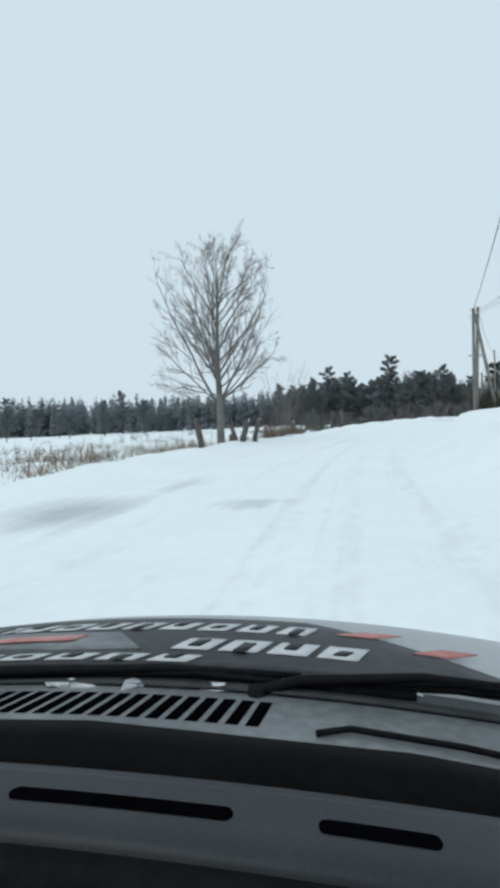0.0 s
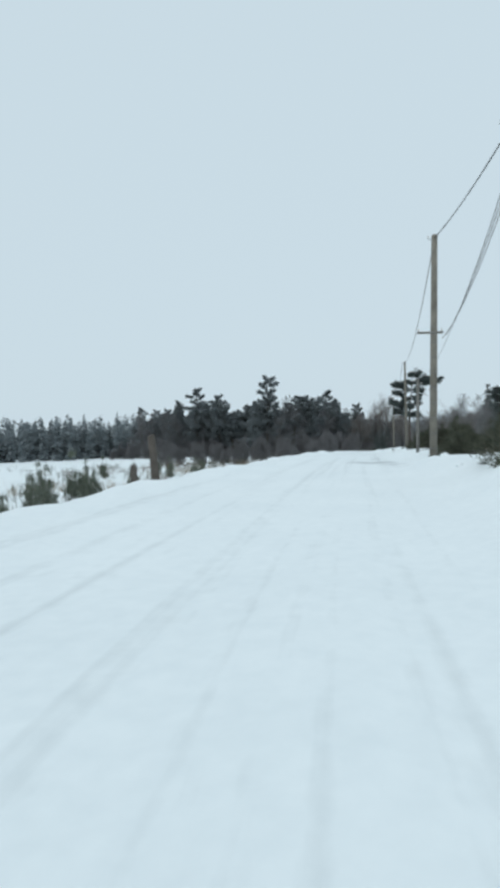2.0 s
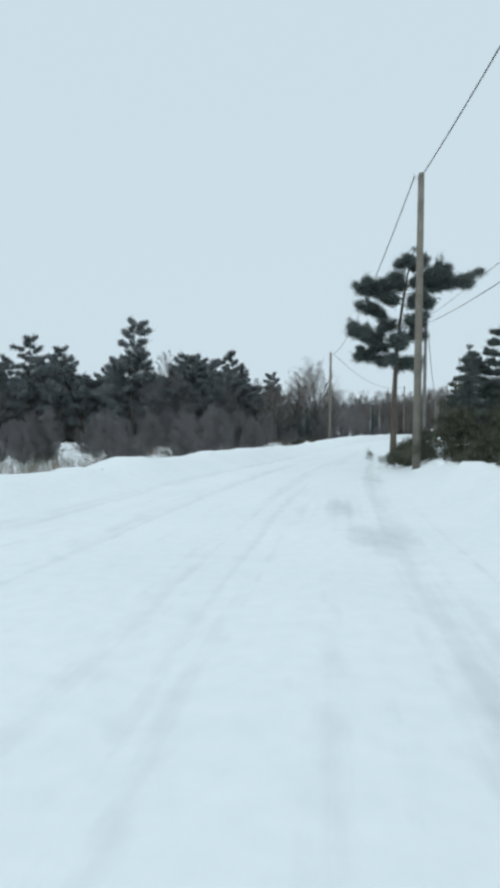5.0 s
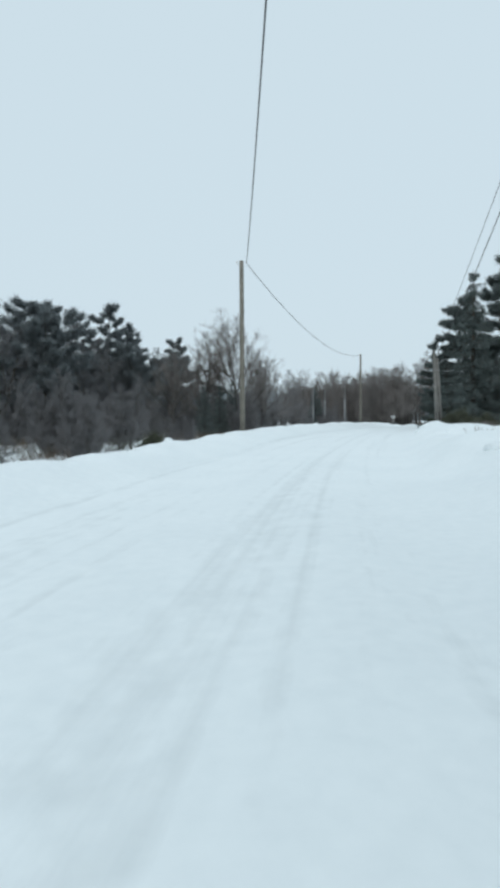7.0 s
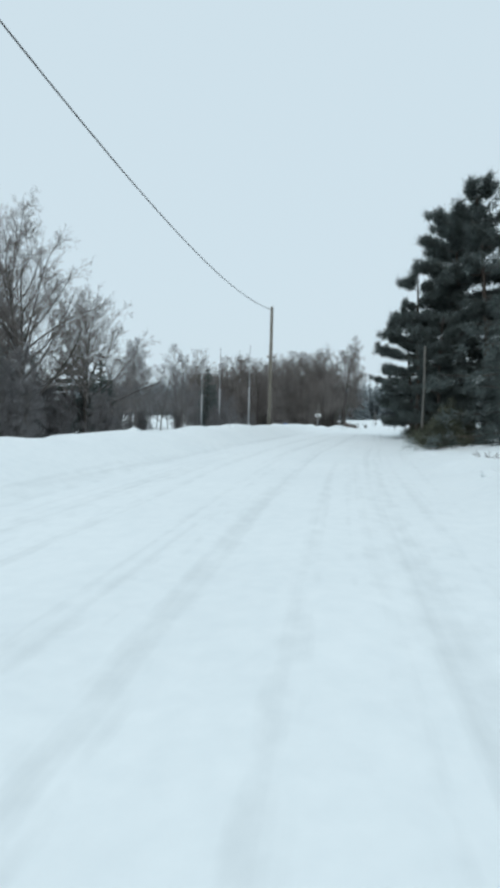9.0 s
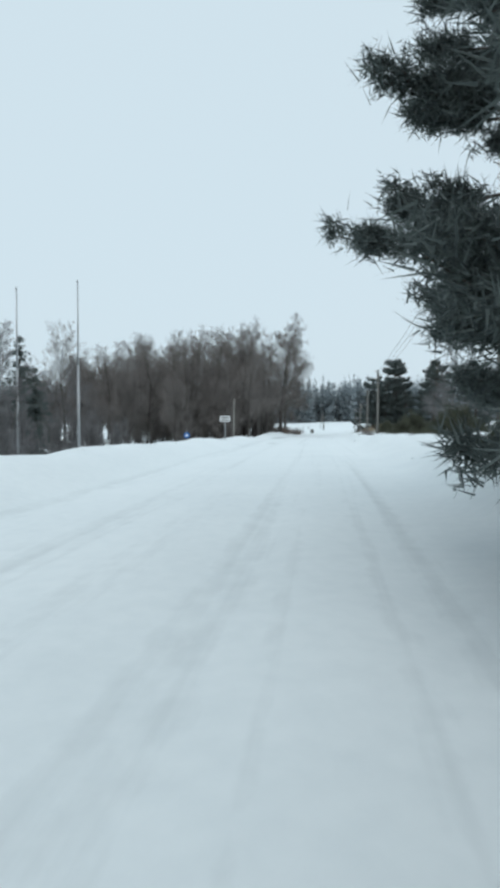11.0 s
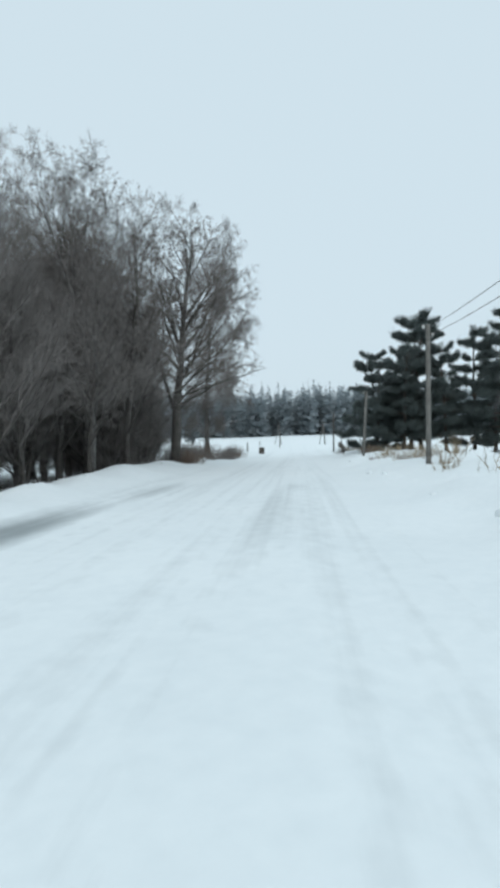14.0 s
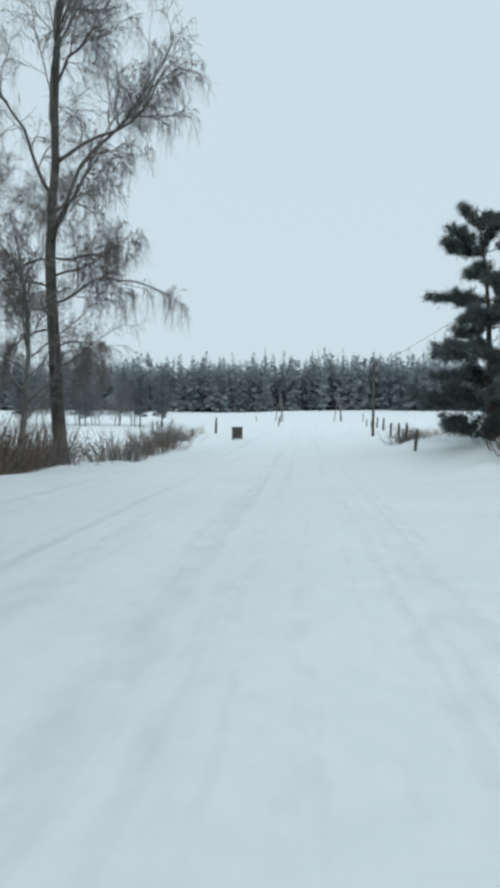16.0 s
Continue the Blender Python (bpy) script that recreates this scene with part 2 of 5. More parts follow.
# station, offset, half length, half width, strength of the worn, icy patches on the road
WORN = [(6.6, -3.6, 1.3, 0.7, 0.58), (7.1, -1.4, 0.4, 0.4, 0.5), (9.2, -3.0, 1.4, 0.4, 0.32), (51.7, 0.75, 1.3, 0.95, 0.62), (49.4, 1.5, 0.5, 0.6, 0.42), (47.9, 1.9, 0.4, 0.5, 0.36), (54.6, 0.9, 0.6, 0.5, 0.42), (58, 0.9, 2.5, 0.4, 0.4), (64, 0.8, 1.6, 0.4, 0.4), (67.5, 1.1, 1.2, 0.35, 0.4),
        (76.5, 0.5, 1.2, 0.4, 0.36), (79, 0.1, 1.6, 0.4, 0.34), (86, 0.8, 4.0, 0.3, 0.3), (72, 1.1, 2.0, 0.5, 0.3), (205.3, -3.6, 3.4, 0.5, 0.66), (208, -0.3, 6.0, 0.45, 0.3), (190, -2.7, 2.0, 0.35, 0.4), (212, -3.3, 3.0, 0.5, 0.36), (213, -0.1, 1.5, 0.3, 0.3)]


def build_ground():
    far = [25, 50, 85, 130, 190, 280, 420, 700, 1200, 2000]
    gx = np.r_[[-22 - d for d in far[::-1]], np.arange(-22, 80, 0.4), [80 + d for d in far]]
    gy = np.r_[[-45 - d for d in far[::-1]], np.arange(-45, 262, 0.4), np.arange(264, 420, 4), [420 + d for d in far]]
    xx, yy = np.meshgrid(gx, gy)
    x, y = xx.ravel(), yy.ravel()
    zz = land(x, y)
    n = len(gx)
    k = (np.arange(len(gy) - 1)[:, None] * n + np.arange(n - 1)[None]).ravel()
    faces = np.stack([k, k + 1, k + n + 1, k + n], 1)
    me = bpy.data.meshes.new("ground")
    me.vertices.add(len(x))
    me.vertices.foreach_set("co", np.stack([x, y, zz], 1).ravel())
    me.loops.add(faces.size)
    me.loops.foreach_set("vertex_index", faces.ravel())
    me.polygons.add(len(faces))
    me.polygons.foreach_set("loop_start", np.arange(len(faces)) * 4)
    me.polygons.foreach_set("use_smooth", np.ones(len(faces), bool))
    me.update(calc_edges=True)
    me.materials.append(SNOW)
    s, off, _ = along(x, y)
    wear = np.zeros(len(x))
    for ws, wo, a, b, k in WORN:
        wear = np.maximum(wear, k * np.exp(-((s - ws) / a) ** 2 - ((off - wo) / b) ** 2))
    for c in (-0.85, 0.65, -2.4, -3.7):
        wear = np.maximum(wear, 0.135 * np.exp(-((off - c) / 0.42) ** 2))
    wear = np.maximum(wear, 0.07 * ease(-4.5, -3.4, off) * (1 - ease(1.2, 2.0, off)))
    wear -= 0.25 * (ease(4.4, 5.4, -off) + ease(1.7, 2.6, off))
    lane = me.attributes.new("lane", "FLOAT_VECTOR", "POINT")
    lane.data.foreach_set("vector", np.stack([s, off, 0 * s], 1).astype(np.float32).ravel())
    at = me.attributes.new("wear", "FLOAT", "POINT")
    at.data.foreach_set("value", wear)
    return tagged(new("ground", me), "snow-covered field and road with tyre tracks and icy patches", "ground", kind="structure")


build_ground()


# ---- shapes ----
def tube(bm, pts, radii, sides=8):
    """A tapered tube along points, closed at both ends."""
    rings = []
    for i, (p, r) in enumerate(zip(pts, radii)):
        p = Vector(p)
        d = (Vector(pts[min(i + 1, len(pts) - 1)]) - Vector(pts[max(i - 1, 0)])).normalized()
        side = d.cross(Vector((0.31, 0.95, 0.07)) if abs(d.z) > 0.7 else Vector((0, 0, 1))).normalized()
        up = side.cross(d)
        rings.append([bm.verts.new(p + (side * math.cos(a) + up * math.sin(a)) * r) for a in (2 * math.pi * k / sides for k in range(sides))])
    for a, b in zip(rings, rings[1:]):
        for k in range(sides):
            bm.faces.new((a[k], a[(k + 1) % sides], b[(k + 1) % sides], b[k]))
    bm.faces.new(rings[0])
    bm.faces.new(rings[-1][::-1])
    return bm


def block(bm, centre, size, turn=None, bevel=0.0):
    """A box with rounded edges."""
    m = Matrix.Translation(centre) @ (turn.to_4x4() if turn else Matrix()) @ Matrix.Diagonal((*size, 1))
    got = bmesh.ops.create_cube(bm, size=1, matrix=m)["verts"]
    if bevel:
        bmesh.ops.bevel(bm, geom=list({e for v in got for e in v.link_edges}), offset=bevel, segments=2, affect="EDGES", profile=0.6)
    return bm


def part(name, bm, mat, parent=None, label="", smooth=True):
    me = bpy.data.meshes.new(name)
    bmesh.ops.recalc_face_normals(bm, faces=bm.faces)
    bm.to_mesh(me)
    bm.free()
    me.materials.append(mat)
    if smooth:
        me.polygons.foreach_set("use_smooth", [True] * len(me.polygons))
    ob = new(name, me)
    ob.parent = parent
    return tagged(ob, label)


def thing(name, at, label, category, group="", turn=0.0):
    ob = new(name)
    ob.empty_display_size = 0.2
    ob.matrix_basis = pose(*at, 0, 0, turn)
    return tagged(ob, label, category, group)


def raw(name, tris, mat, parent, label="", kind=""):
    """A part from an array of loose triangles, n x 3 x 3."""
    tris = np.asarray(tris, np.float32).reshape(-1, 3)
    me = bpy.data.meshes.new(name)
    n = len(tris) // 3
    me.vertices.add(n * 3)
    me.vertices.foreach_set("co", tris.ravel())
    me.loops.add(n * 3)
    me.loops.foreach_set("vertex_index", np.arange(n * 3))
    me.polygons.add(n)
    me.polygons.foreach_set("loop_start", np.arange(n) * 3)
    me.update(calc_edges=True)
    me.materials.append(mat)
    ob = new(name, me)
    ob.parent = parent
    return tagged(ob, label, kind=kind)


def blades(rng, centres, reach, dirs=None, per=30, width=0.05, spread=0.9, lift=0.3):
    """Needle tufts: per triangles round each centre, pointing outwards and up a little."""
    c = np.repeat(np.asarray(centres, float), per, 0)
    n = len(c)
    r = np.repeat(np.broadcast_to(reach, len(centres)), per)[:, None]
    d = rng.normal(size=(n, 3)) * spread
    if dirs is not None:
        d += np.repeat(np.asarray(dirs, float), per, 0)
    d[:, 2] += lift
    d /= np.linalg.norm(d, axis=1)[:, None]
    a = c + rng.normal(size=(n, 3)) * r * 0.28
    side = np.cross(d, rng.normal(size=(n, 3)))
    side *= width / np.linalg.norm(side, axis=1)[:, None]
    ln = r * rng.uniform(0.5, 1.1, (n, 1))
    return np.stack([a - side, a + side, a + d * ln], 1)


def twig_tris(segs):
    """Slim three-sided twigs from rows of start, end, and the two radii."""
    segs = np.asarray(segs, float)
    a, b, ra, rb = segs[:, :3], segs[:, 3:6], segs[:, 6:7], segs[:, 7:8]
    d = b - a
    d /= np.linalg.norm(d, axis=1)[:, None] + 1e-9
    ref = np.where(np.abs(d[:, 2:3]) > 0.8, [[1.0, 0.2, 0]], [[0, 0.1, 1.0]])
    u = np.cross(d, ref)
    u /= np.linalg.norm(u, axis=1)[:, None]
    v = np.cross(d, u)
    out = []
    ring = [(u * math.cos(t) + v * math.sin(t)) for t in (0, 2.094, 4.189)]
    for k in range(3):
        p, q = ring[k], ring[(k + 1) % 3]
        out.append(np.stack([a + p * ra, a + q * ra, b + q * rb], 1))
        out.append(np.stack([a + p * ra, b + q * rb, b + p * rb], 1))
    return np.concatenate(out)


def unit(v):
    return v / np.linalg.norm(v, axis=-1, keepdims=True)


def grow(rng, start, way, length, radius, rule, segs, limbs, level=1, lifts=None):
    """Grows all branches of one level, then their side branches. rule: for each level (steps, children, angle, ratio, lift, wander)."""
    steps, kids, angle, ratio, lift, wander = rule[level]
    n = len(start)
    lifts = np.full(n, lift) if lifts is None else lifts
    p, d, pts, rad = start, way, [start], [radius]
    for i in range(steps):
        d = d + rng.normal(size=(n, 3)) * wander
        d[:, 2] += lifts
        d = unit(d)
        p = p + d * (length / steps)[:, None]
        pts.append(p)
        rad.append(radius * (1 - 0.8 * (i + 1) / steps) + 0.0022)
    pts, rad = np.stack(pts, 1), np.stack(rad, 1)
    if level <= 1:
        limbs.extend(zip(pts, rad))
    else:
        for i in range(steps):
            segs.append(np.concatenate([pts[:, i], pts[:, i + 1], rad[:, i:i + 1], rad[:, i + 1:i + 2]], 1))
    if level + 1 >= len(rule):
        return
    f = rng.uniform(0.15, 1.0, n * kids)
    b = np.repeat(np.arange(n), kids)
    i = np.minimum((f * steps).astype(int), steps - 1)
    q0, q1 = pts[b, i], pts[b, i + 1]
    q = q0 + (q1 - q0) * (f * steps - i)[:, None]
    ax = unit(q1 - q0)
    side = unit(np.cross(ax, rng.normal(size=(n * kids, 3))))
    a = (radians(angle) * rng.uniform(0.7, 1.25, n * kids))[:, None]
    ln = length[b] * ratio * rng.uniform(0.7, 1.15, n * kids) * (1.15 - 0.6 * f)
    grow(rng, q, ax * np.cos(a) + side * np.sin(a), ln, rad[b, i] * 0.5, rule, segs, limbs, level + 1)


def bare_tree(name, seed, height, trunk_r, rule, label, bark, twig, clear=0.25, group="", lean=0.0, stems=1, hang=0, fan=0.35, fall=0.85, limbs_at=()):
    rng = np.random.RandomState(seed)
    root = thing(name, (0, 0, 0), label, "tree", group)
    segs, limbs, boughs = [], [], []
    steps, kids = rule[0][0], rule[0][1]
    for st in range(stems):
        base = np.array([0, 0, -0.3]) if stems == 1 else np.array([*rng.normal(size=2) * 0.35, -0.3])
        d = np.array([lean, 0, 1.0]) if stems == 1 else np.array([*rng.normal(size=2) * 0.16, 1.0])
        d /= np.linalg.norm(d)
        p, pts, rad = base, [base], [trunk_r * 1.25]
        h = height * (1 if stems == 1 else rng.uniform(0.7, 1.0))
        for i in range(steps):
            d = d + rng.normal(size=3) * rule[0][5] + np.array([0, 0, rule[0][4]])
            d /= np.linalg.norm(d)
            p = p + d * h / steps
            pts.append(p)
            rad.append(trunk_r * (1 - 0.88 * (i + 1) / steps) + 0.006)
        bm = bmesh.new()
        tube(bm, pts, rad, 10)
        part("trunk", bm, bark, root)
        for k in range(kids):
            f = clear + (1 - clear) * ((k + rng.uniform(0, 1)) / kids) ** 0.9
            f = min(f, 0.98)
            i = min(int(f * steps), steps - 1)
            q = pts[i] + (pts[i + 1] - pts[i]) * (f * steps - i)
            yaw = k * 2.4 + rng.uniform(-0.6, 0.6)
            a = radians(rule[0][2]) * rng.uniform(0.75, 1.2) * (1.1 - fan * f)
            nd = np.array([math.cos(yaw) * math.sin(a), math.sin(yaw) * math.sin(a), math.cos(a)])
            ln = h * rule[0][3] * (1.15 - fall * (f - clear) / (1 - clear)) * rng.uniform(0.75, 1.15)
            boughs.append((q, nd, ln, rad[i] * 0.42, rule[1][4]))
        # single strong limbs: height, bearing, angle from upright, length, lift
        for z, bearing, tilt, ln, lift in limbs_at:
            f = z / h * steps
            i = min(int(f), steps - 1)
            q = pts[i] + (pts[i + 1] - pts[i]) * (f - i)
            a, yaw = radians(tilt), radians(bearing)
            boughs.append((q, np.array([math.cos(yaw) * math.sin(a), math.sin(yaw) * math.sin(a), math.cos(a)]), ln, 0.0085 * ln + 0.009, lift))
    grow(rng, *(np.array([b[k] for b in boughs], float) for k in range(4)), rule, segs, limbs, 1, np.array([b[4] for b in boughs]))
    segs = np.concatenate(segs)
    if hang:
        p = segs[rng.rand(len(segs)) < 0.06, 3:6]
        p = np.repeat(p, hang, 0)
        drop = np.stack([rng.normal(size=len(p)) * 0.14, rng.normal(size=len(p)) * 0.14, -rng.uniform(0.2, 0.8, len(p))], 1)
        segs = np.concatenate([segs, np.concatenate([p, p + drop, np.full((len(p), 1), 0.0032), np.full((len(p), 1), 0.002)], 1)])
    bm = bmesh.new()
    for pts, rad in limbs:
        tube(bm, pts, rad, 5)
    tagged(part("branching", bm, bark, root), kind="stuff")
    raw("crown", twig_tris(segs), twig, root, kind="stuff")
    return root


def pine_tree(name, seed, height, trunk_r, label, clear=0.3, spread=0.28, group="", needles=None, tiers=24, per=60, bend=0.03, reach=0.27, taper=0.8, width=0.012, loose=False, long_limbs=(), layers=0, lean=0.0):
    """A Scots pine: a bent trunk, flat-lying limbs and pads of needle tufts."""
    rng = np.random.RandomState(seed)
    root = thing(name, (0, 0, 0), label, "tree", group)
    steps, p, d, pts, rad = 12, np.array([0, 0, -0.3]), np.array([0, 0, 1.0]), [np.array([0, 0, -0.3])], [trunk_r * 1.2]
    for i in range(steps):
        d = d + rng.normal(size=3) * bend + np.array([lean, 0, 0])
        d[2] = max(d[2], 0.8)
        d /= np.linalg.norm(d)
        p = p + d * (height + 0.3) / steps
        pts.append(p)
        rad.append(trunk_r * (1 - 0.85 * (i + 1) / steps))
    bm = bmesh.new()
    tube(bm, pts, rad, 10)
    part("trunk", bm, PINE_BARK, root)
    bm, tufts, dirs, size = bmesh.new(), [], [], []
    whorls = max(3, tiers // 4)
    for k in range(tiers + len(long_limbs)):
        f = clear + (1 - clear) * min(0.985, (k + rng.uniform(0, 1)) / tiers if loose else ((k // 4) + 0.3 + rng.uniform(0.0, 0.35)) / whorls)
        if layers:
            f = clear + (1 - clear) * min(0.97, (k * layers // tiers + 0.4 + rng.uniform(-0.09, 0.09)) / layers)
        i = min(int(f * steps), steps - 1)
        q = pts[i] + (pts[i + 1] - pts[i]) * (f * steps - i)
        g = (f - clear) / (1 - clear)
        ln = height * spread * (1.05 - taper * g) * (rng.uniform(0.3, 1.4) if loose else rng.uniform(0.5, 1.2)) * (0.75 + 0.25 * min(1, g * 5))
        yaw = k * 1.57 + (k // 4) * 0.8 + rng.uniform(-0.6, 0.6)
        if k >= tiers:
            # single long limbs: height, bearing, length
            f, yaw, ln = long_limbs[k - tiers][0], radians(long_limbs[k - tiers][1]), long_limbs[k - tiers][2]
            i = min(int(f * steps), steps - 1)
            q, g = pts[i] + (pts[i + 1] - pts[i]) * (f * steps - i), 0.2
        way = np.array([math.cos(yaw), math.sin(yaw), rng.uniform(-0.12, 0.2) + 0.35 * g])
        if layers and k < tiers:
            # flat tiers of boughs: broadest low down, sparing the very lowest
            ln = height * spread * (1.02 - taper * g ** 1.25) * rng.uniform(0.55, 1.15) * (0.7 + 0.3 * min(1, g * 6))
            way[2] = rng.uniform(-0.13, -0.03) + 0.6 * g ** 3
        limb, lr = [q], [max(0.015, rad[i] * 0.38)]
        for j in range(4):
            way = way + rng.normal(size=3) * ((0.12, 0.12, 0.03) if layers else 0.12) + np.array([0, 0, 0.035 if layers else 0.05])
            way /= np.linalg.norm(way)
            limb.append(limb[-1] + way * ln / 4)
            lr.append(max(0.006, lr[0] * (1 - (j + 1) / 4.6)))
        tube(bm, limb, lr, 5)
        cross = np.array([-way[1], way[0], 0])
        shoots = [(limb, ln)]
        if layers:
            for m in range(max(3, int(ln * 3))):
                t = rng.uniform(0.3, 0.95) * 4
                j = min(int(t), 3)
                c = limb[j] + (limb[j + 1] - limb[j]) * (t - j)
                e = way * rng.uniform(0.4, 1.0) + cross * rng.uniform(-1.2, 1.2) + np.array([0, 0, rng.uniform(-0.12, 0.38)])
                e *= ln * rng.uniform(0.18, 0.4) / np.linalg.norm(e)
                shoot = [c + e * v + np.array([0, 0, 0.05 * v * v]) for v in (0, 0.25, 0.5, 0.75, 1)]
                tube(bm, shoot[::2], [0.012, 0.009, 0.005], 4)
                shoots.append((shoot, np.linalg.norm(e)))
        for shoot, sl in shoots:
            for _ in range(max(4, int(sl * (22 if layers else 17)))):
                t = rng.uniform(0.35 if shoot is limb else 0.2, 1.04) * 4
                j = min(int(t), 3)
                c = shoot[j] + (shoot[j + 1] - shoot[j]) * (t - j)
                wide = 0.09 if layers else 0.17 * sl * (0.35 + 0.65 * math.sin(t * 0.75))
                tufts.append(c + cross * rng.normal() * wide + np.array([0, 0, rng.normal() * 0.075 + 0.04]))
                dirs.append(way * 0.6 + cross * rng.normal() * 0.4)
                size.append(reach * rng.uniform(0.6, 1.35))
    for _ in range(6):
        tufts.append(pts[-1] + rng.normal(size=3) * 0.15)
        dirs.append((0, 0, 0.8))
        size.append(reach)
    tagged(part("branching", bm, PINE_BARK, root), kind="stuff")
    raw("crown", blades(rng, tufts, np.array(size), dirs, per, width, 0.8, 0.35), needles or NEEDLES, root, kind="stuff")
    return root


def spruce_tree(name, seed, height, trunk_r, label, base_w=0.24, clear=0.04, group="", needles=None, per=9, tiers=26, reach=0.4, width=0.03, ragged=0.25):
    """A spruce: drooping branches in whorls that shorten to a spire."""
    rng = np.random.RandomState(seed)
    root = thing(name, (0, 0, 0), label, "tree", group)
    bm = bmesh.new()
    tube(bm, [(0, 0, -0.3), (0.02, 0, height * 0.5), (0, 0, height)], [trunk_r, trunk_r * 0.55, 0.01], 8)
    part("trunk", bm, PINE_BARK, root)
    tufts, dirs, size = [], [], []
    bm = bmesh.new()
    for k in range(tiers):
        f = clear + (1 - clear) * (k + 0.5) / tiers * rng.uniform(0.97, 1.0)
        ln = height * base_w * (1 - f) ** 0.85 + 0.12
        for j in range(6):
            yaw = j * 1.047 + k * 0.7 + rng.uniform(-0.3, 0.3)
            L = ln * rng.uniform(1 - ragged, 1 + ragged * 0.6)
            out = np.array([math.cos(yaw), math.sin(yaw), 0])
            z0 = height * min(0.97, f + rng.uniform(-0.6, 0.6) / tiers)
            tube(bm, [(0, 0, z0), tuple(out * L * 0.6 + (0, 0, z0 - 0.1 * L)), tuple(out * L + (0, 0, z0 - 0.12 * L + 0.06))], [0.025, 0.015, 0.005], 4)
            n = max(2, int(L * 5))
            for i in range(n):
                t = (i + rng.uniform(0.2, 1)) / n
                c = out * L * t + np.array([0, 0, z0 - 0.16 * L * t])
                c = c + rng.normal(size=3) * (0.12 * L * t + 0.03, 0.12 * L * t + 0.03, 0.05)
                tufts.append(c)
                dirs.append(out * 0.7 + (0, 0, -0.25))
                size.append(reach * (0.6 + 0.5 * (1 - f)) * rng.uniform(0.7, 1.2))
    tagged(part("branching", bm, PINE_BARK, root), kind="stuff")
    raw("crown", blades(rng, tufts, np.array(size), dirs, per, width, 0.55, 0.1), needles or NEEDLES, root, kind="stuff")
    return root


def bush(name, seed, w, h, mat, label, at, n=200, per=44, width=0.011, reach=0.28, category="bush"):
    rng = np.random.RandomState(seed)
    root = thing(name, at, label, category)
    c = rng.normal(size=(n, 3)) * (w * 0.42, w * 0.42, 0)
    dist = np.linalg.norm(c[:, :2], axis=1) / w
    c[:, 2] = rng.uniform(0.0, 1.0, n) ** 0.8 * h * np.clip(1.1 - dist, 0.1, 1) * rng.uniform(0.6, 1.1, n)
    bm = bmesh.new()
    for k in range(0, n, 6):
        tube(bm, [(c[k, 0] * 0.2, c[k, 1] * 0.2, -0.1), (c[k, 0] * 0.7, c[k, 1] * 0.7, c[k, 2] * 0.5), tuple(c[k])], [0.02, 0.012, 0.004], 4)
    tagged(part("stem_mass", bm, BARK, root), kind="stuff")
    raw("foliage", blades(rng, c, reach, c / w * 0.8, per, width, 0.7, 0.5), mat, root, kind="stuff")
    return root


def brush(name, seed, w, h, mat, label, at, n=60, depth=2, category="bush", flare=1.0):
    """A leafless shrub of thin stems."""
    rng = np.random.RandomState(seed)
    root = thing(name, at, label, category)
    segs = []
    for k in range(n):
        p = np.array([*rng.normal(size=2) * w * 0.3, -0.1])
        d = np.array([*(p[:2] / w * 0.8 + rng.normal(size=2) * 0.22) * flare, 1.0])
        L, r = h * rng.uniform(0.5, 1.0), 0.012
        for i in range(4):
            d = d + rng.normal(size=3) * 0.12
            d /= np.linalg.norm(d)
            q = p + d * L / 4
            segs.append((*p, *q, r, r * 0.75))
            for _ in range(depth):
                e = d + rng.normal(size=3) * 0.5
                e /= np.linalg.norm(e)
                segs.append((*p, *(p + e * L * 0.22), r * 0.6, 0.003))
            p, r = q, r * 0.75
    raw("stem_mass", twig_tris(segs), mat, root, kind="stuff")
    return root


def on(x, y, sink=0.0):
    return (x, y, float(land(x, y)[0]) - sink)


def plant(tree, x, y, turn=0.0, scale=1.0, sink=0.1, label=""):
    got = copy_thing(tree, Matrix.Translation(on(x, y, sink)) @ Euler((0, 0, radians(turn))).to_matrix().to_4x4() @ Matrix.Scale(scale, 4))
    return tagged(got, label)


def clear_away(*roots):
    """Takes away the pattern from which copies were made."""
    for r in roots:
        for o in (*r.children_recursive, r):
            bpy.data.objects.remove(o)


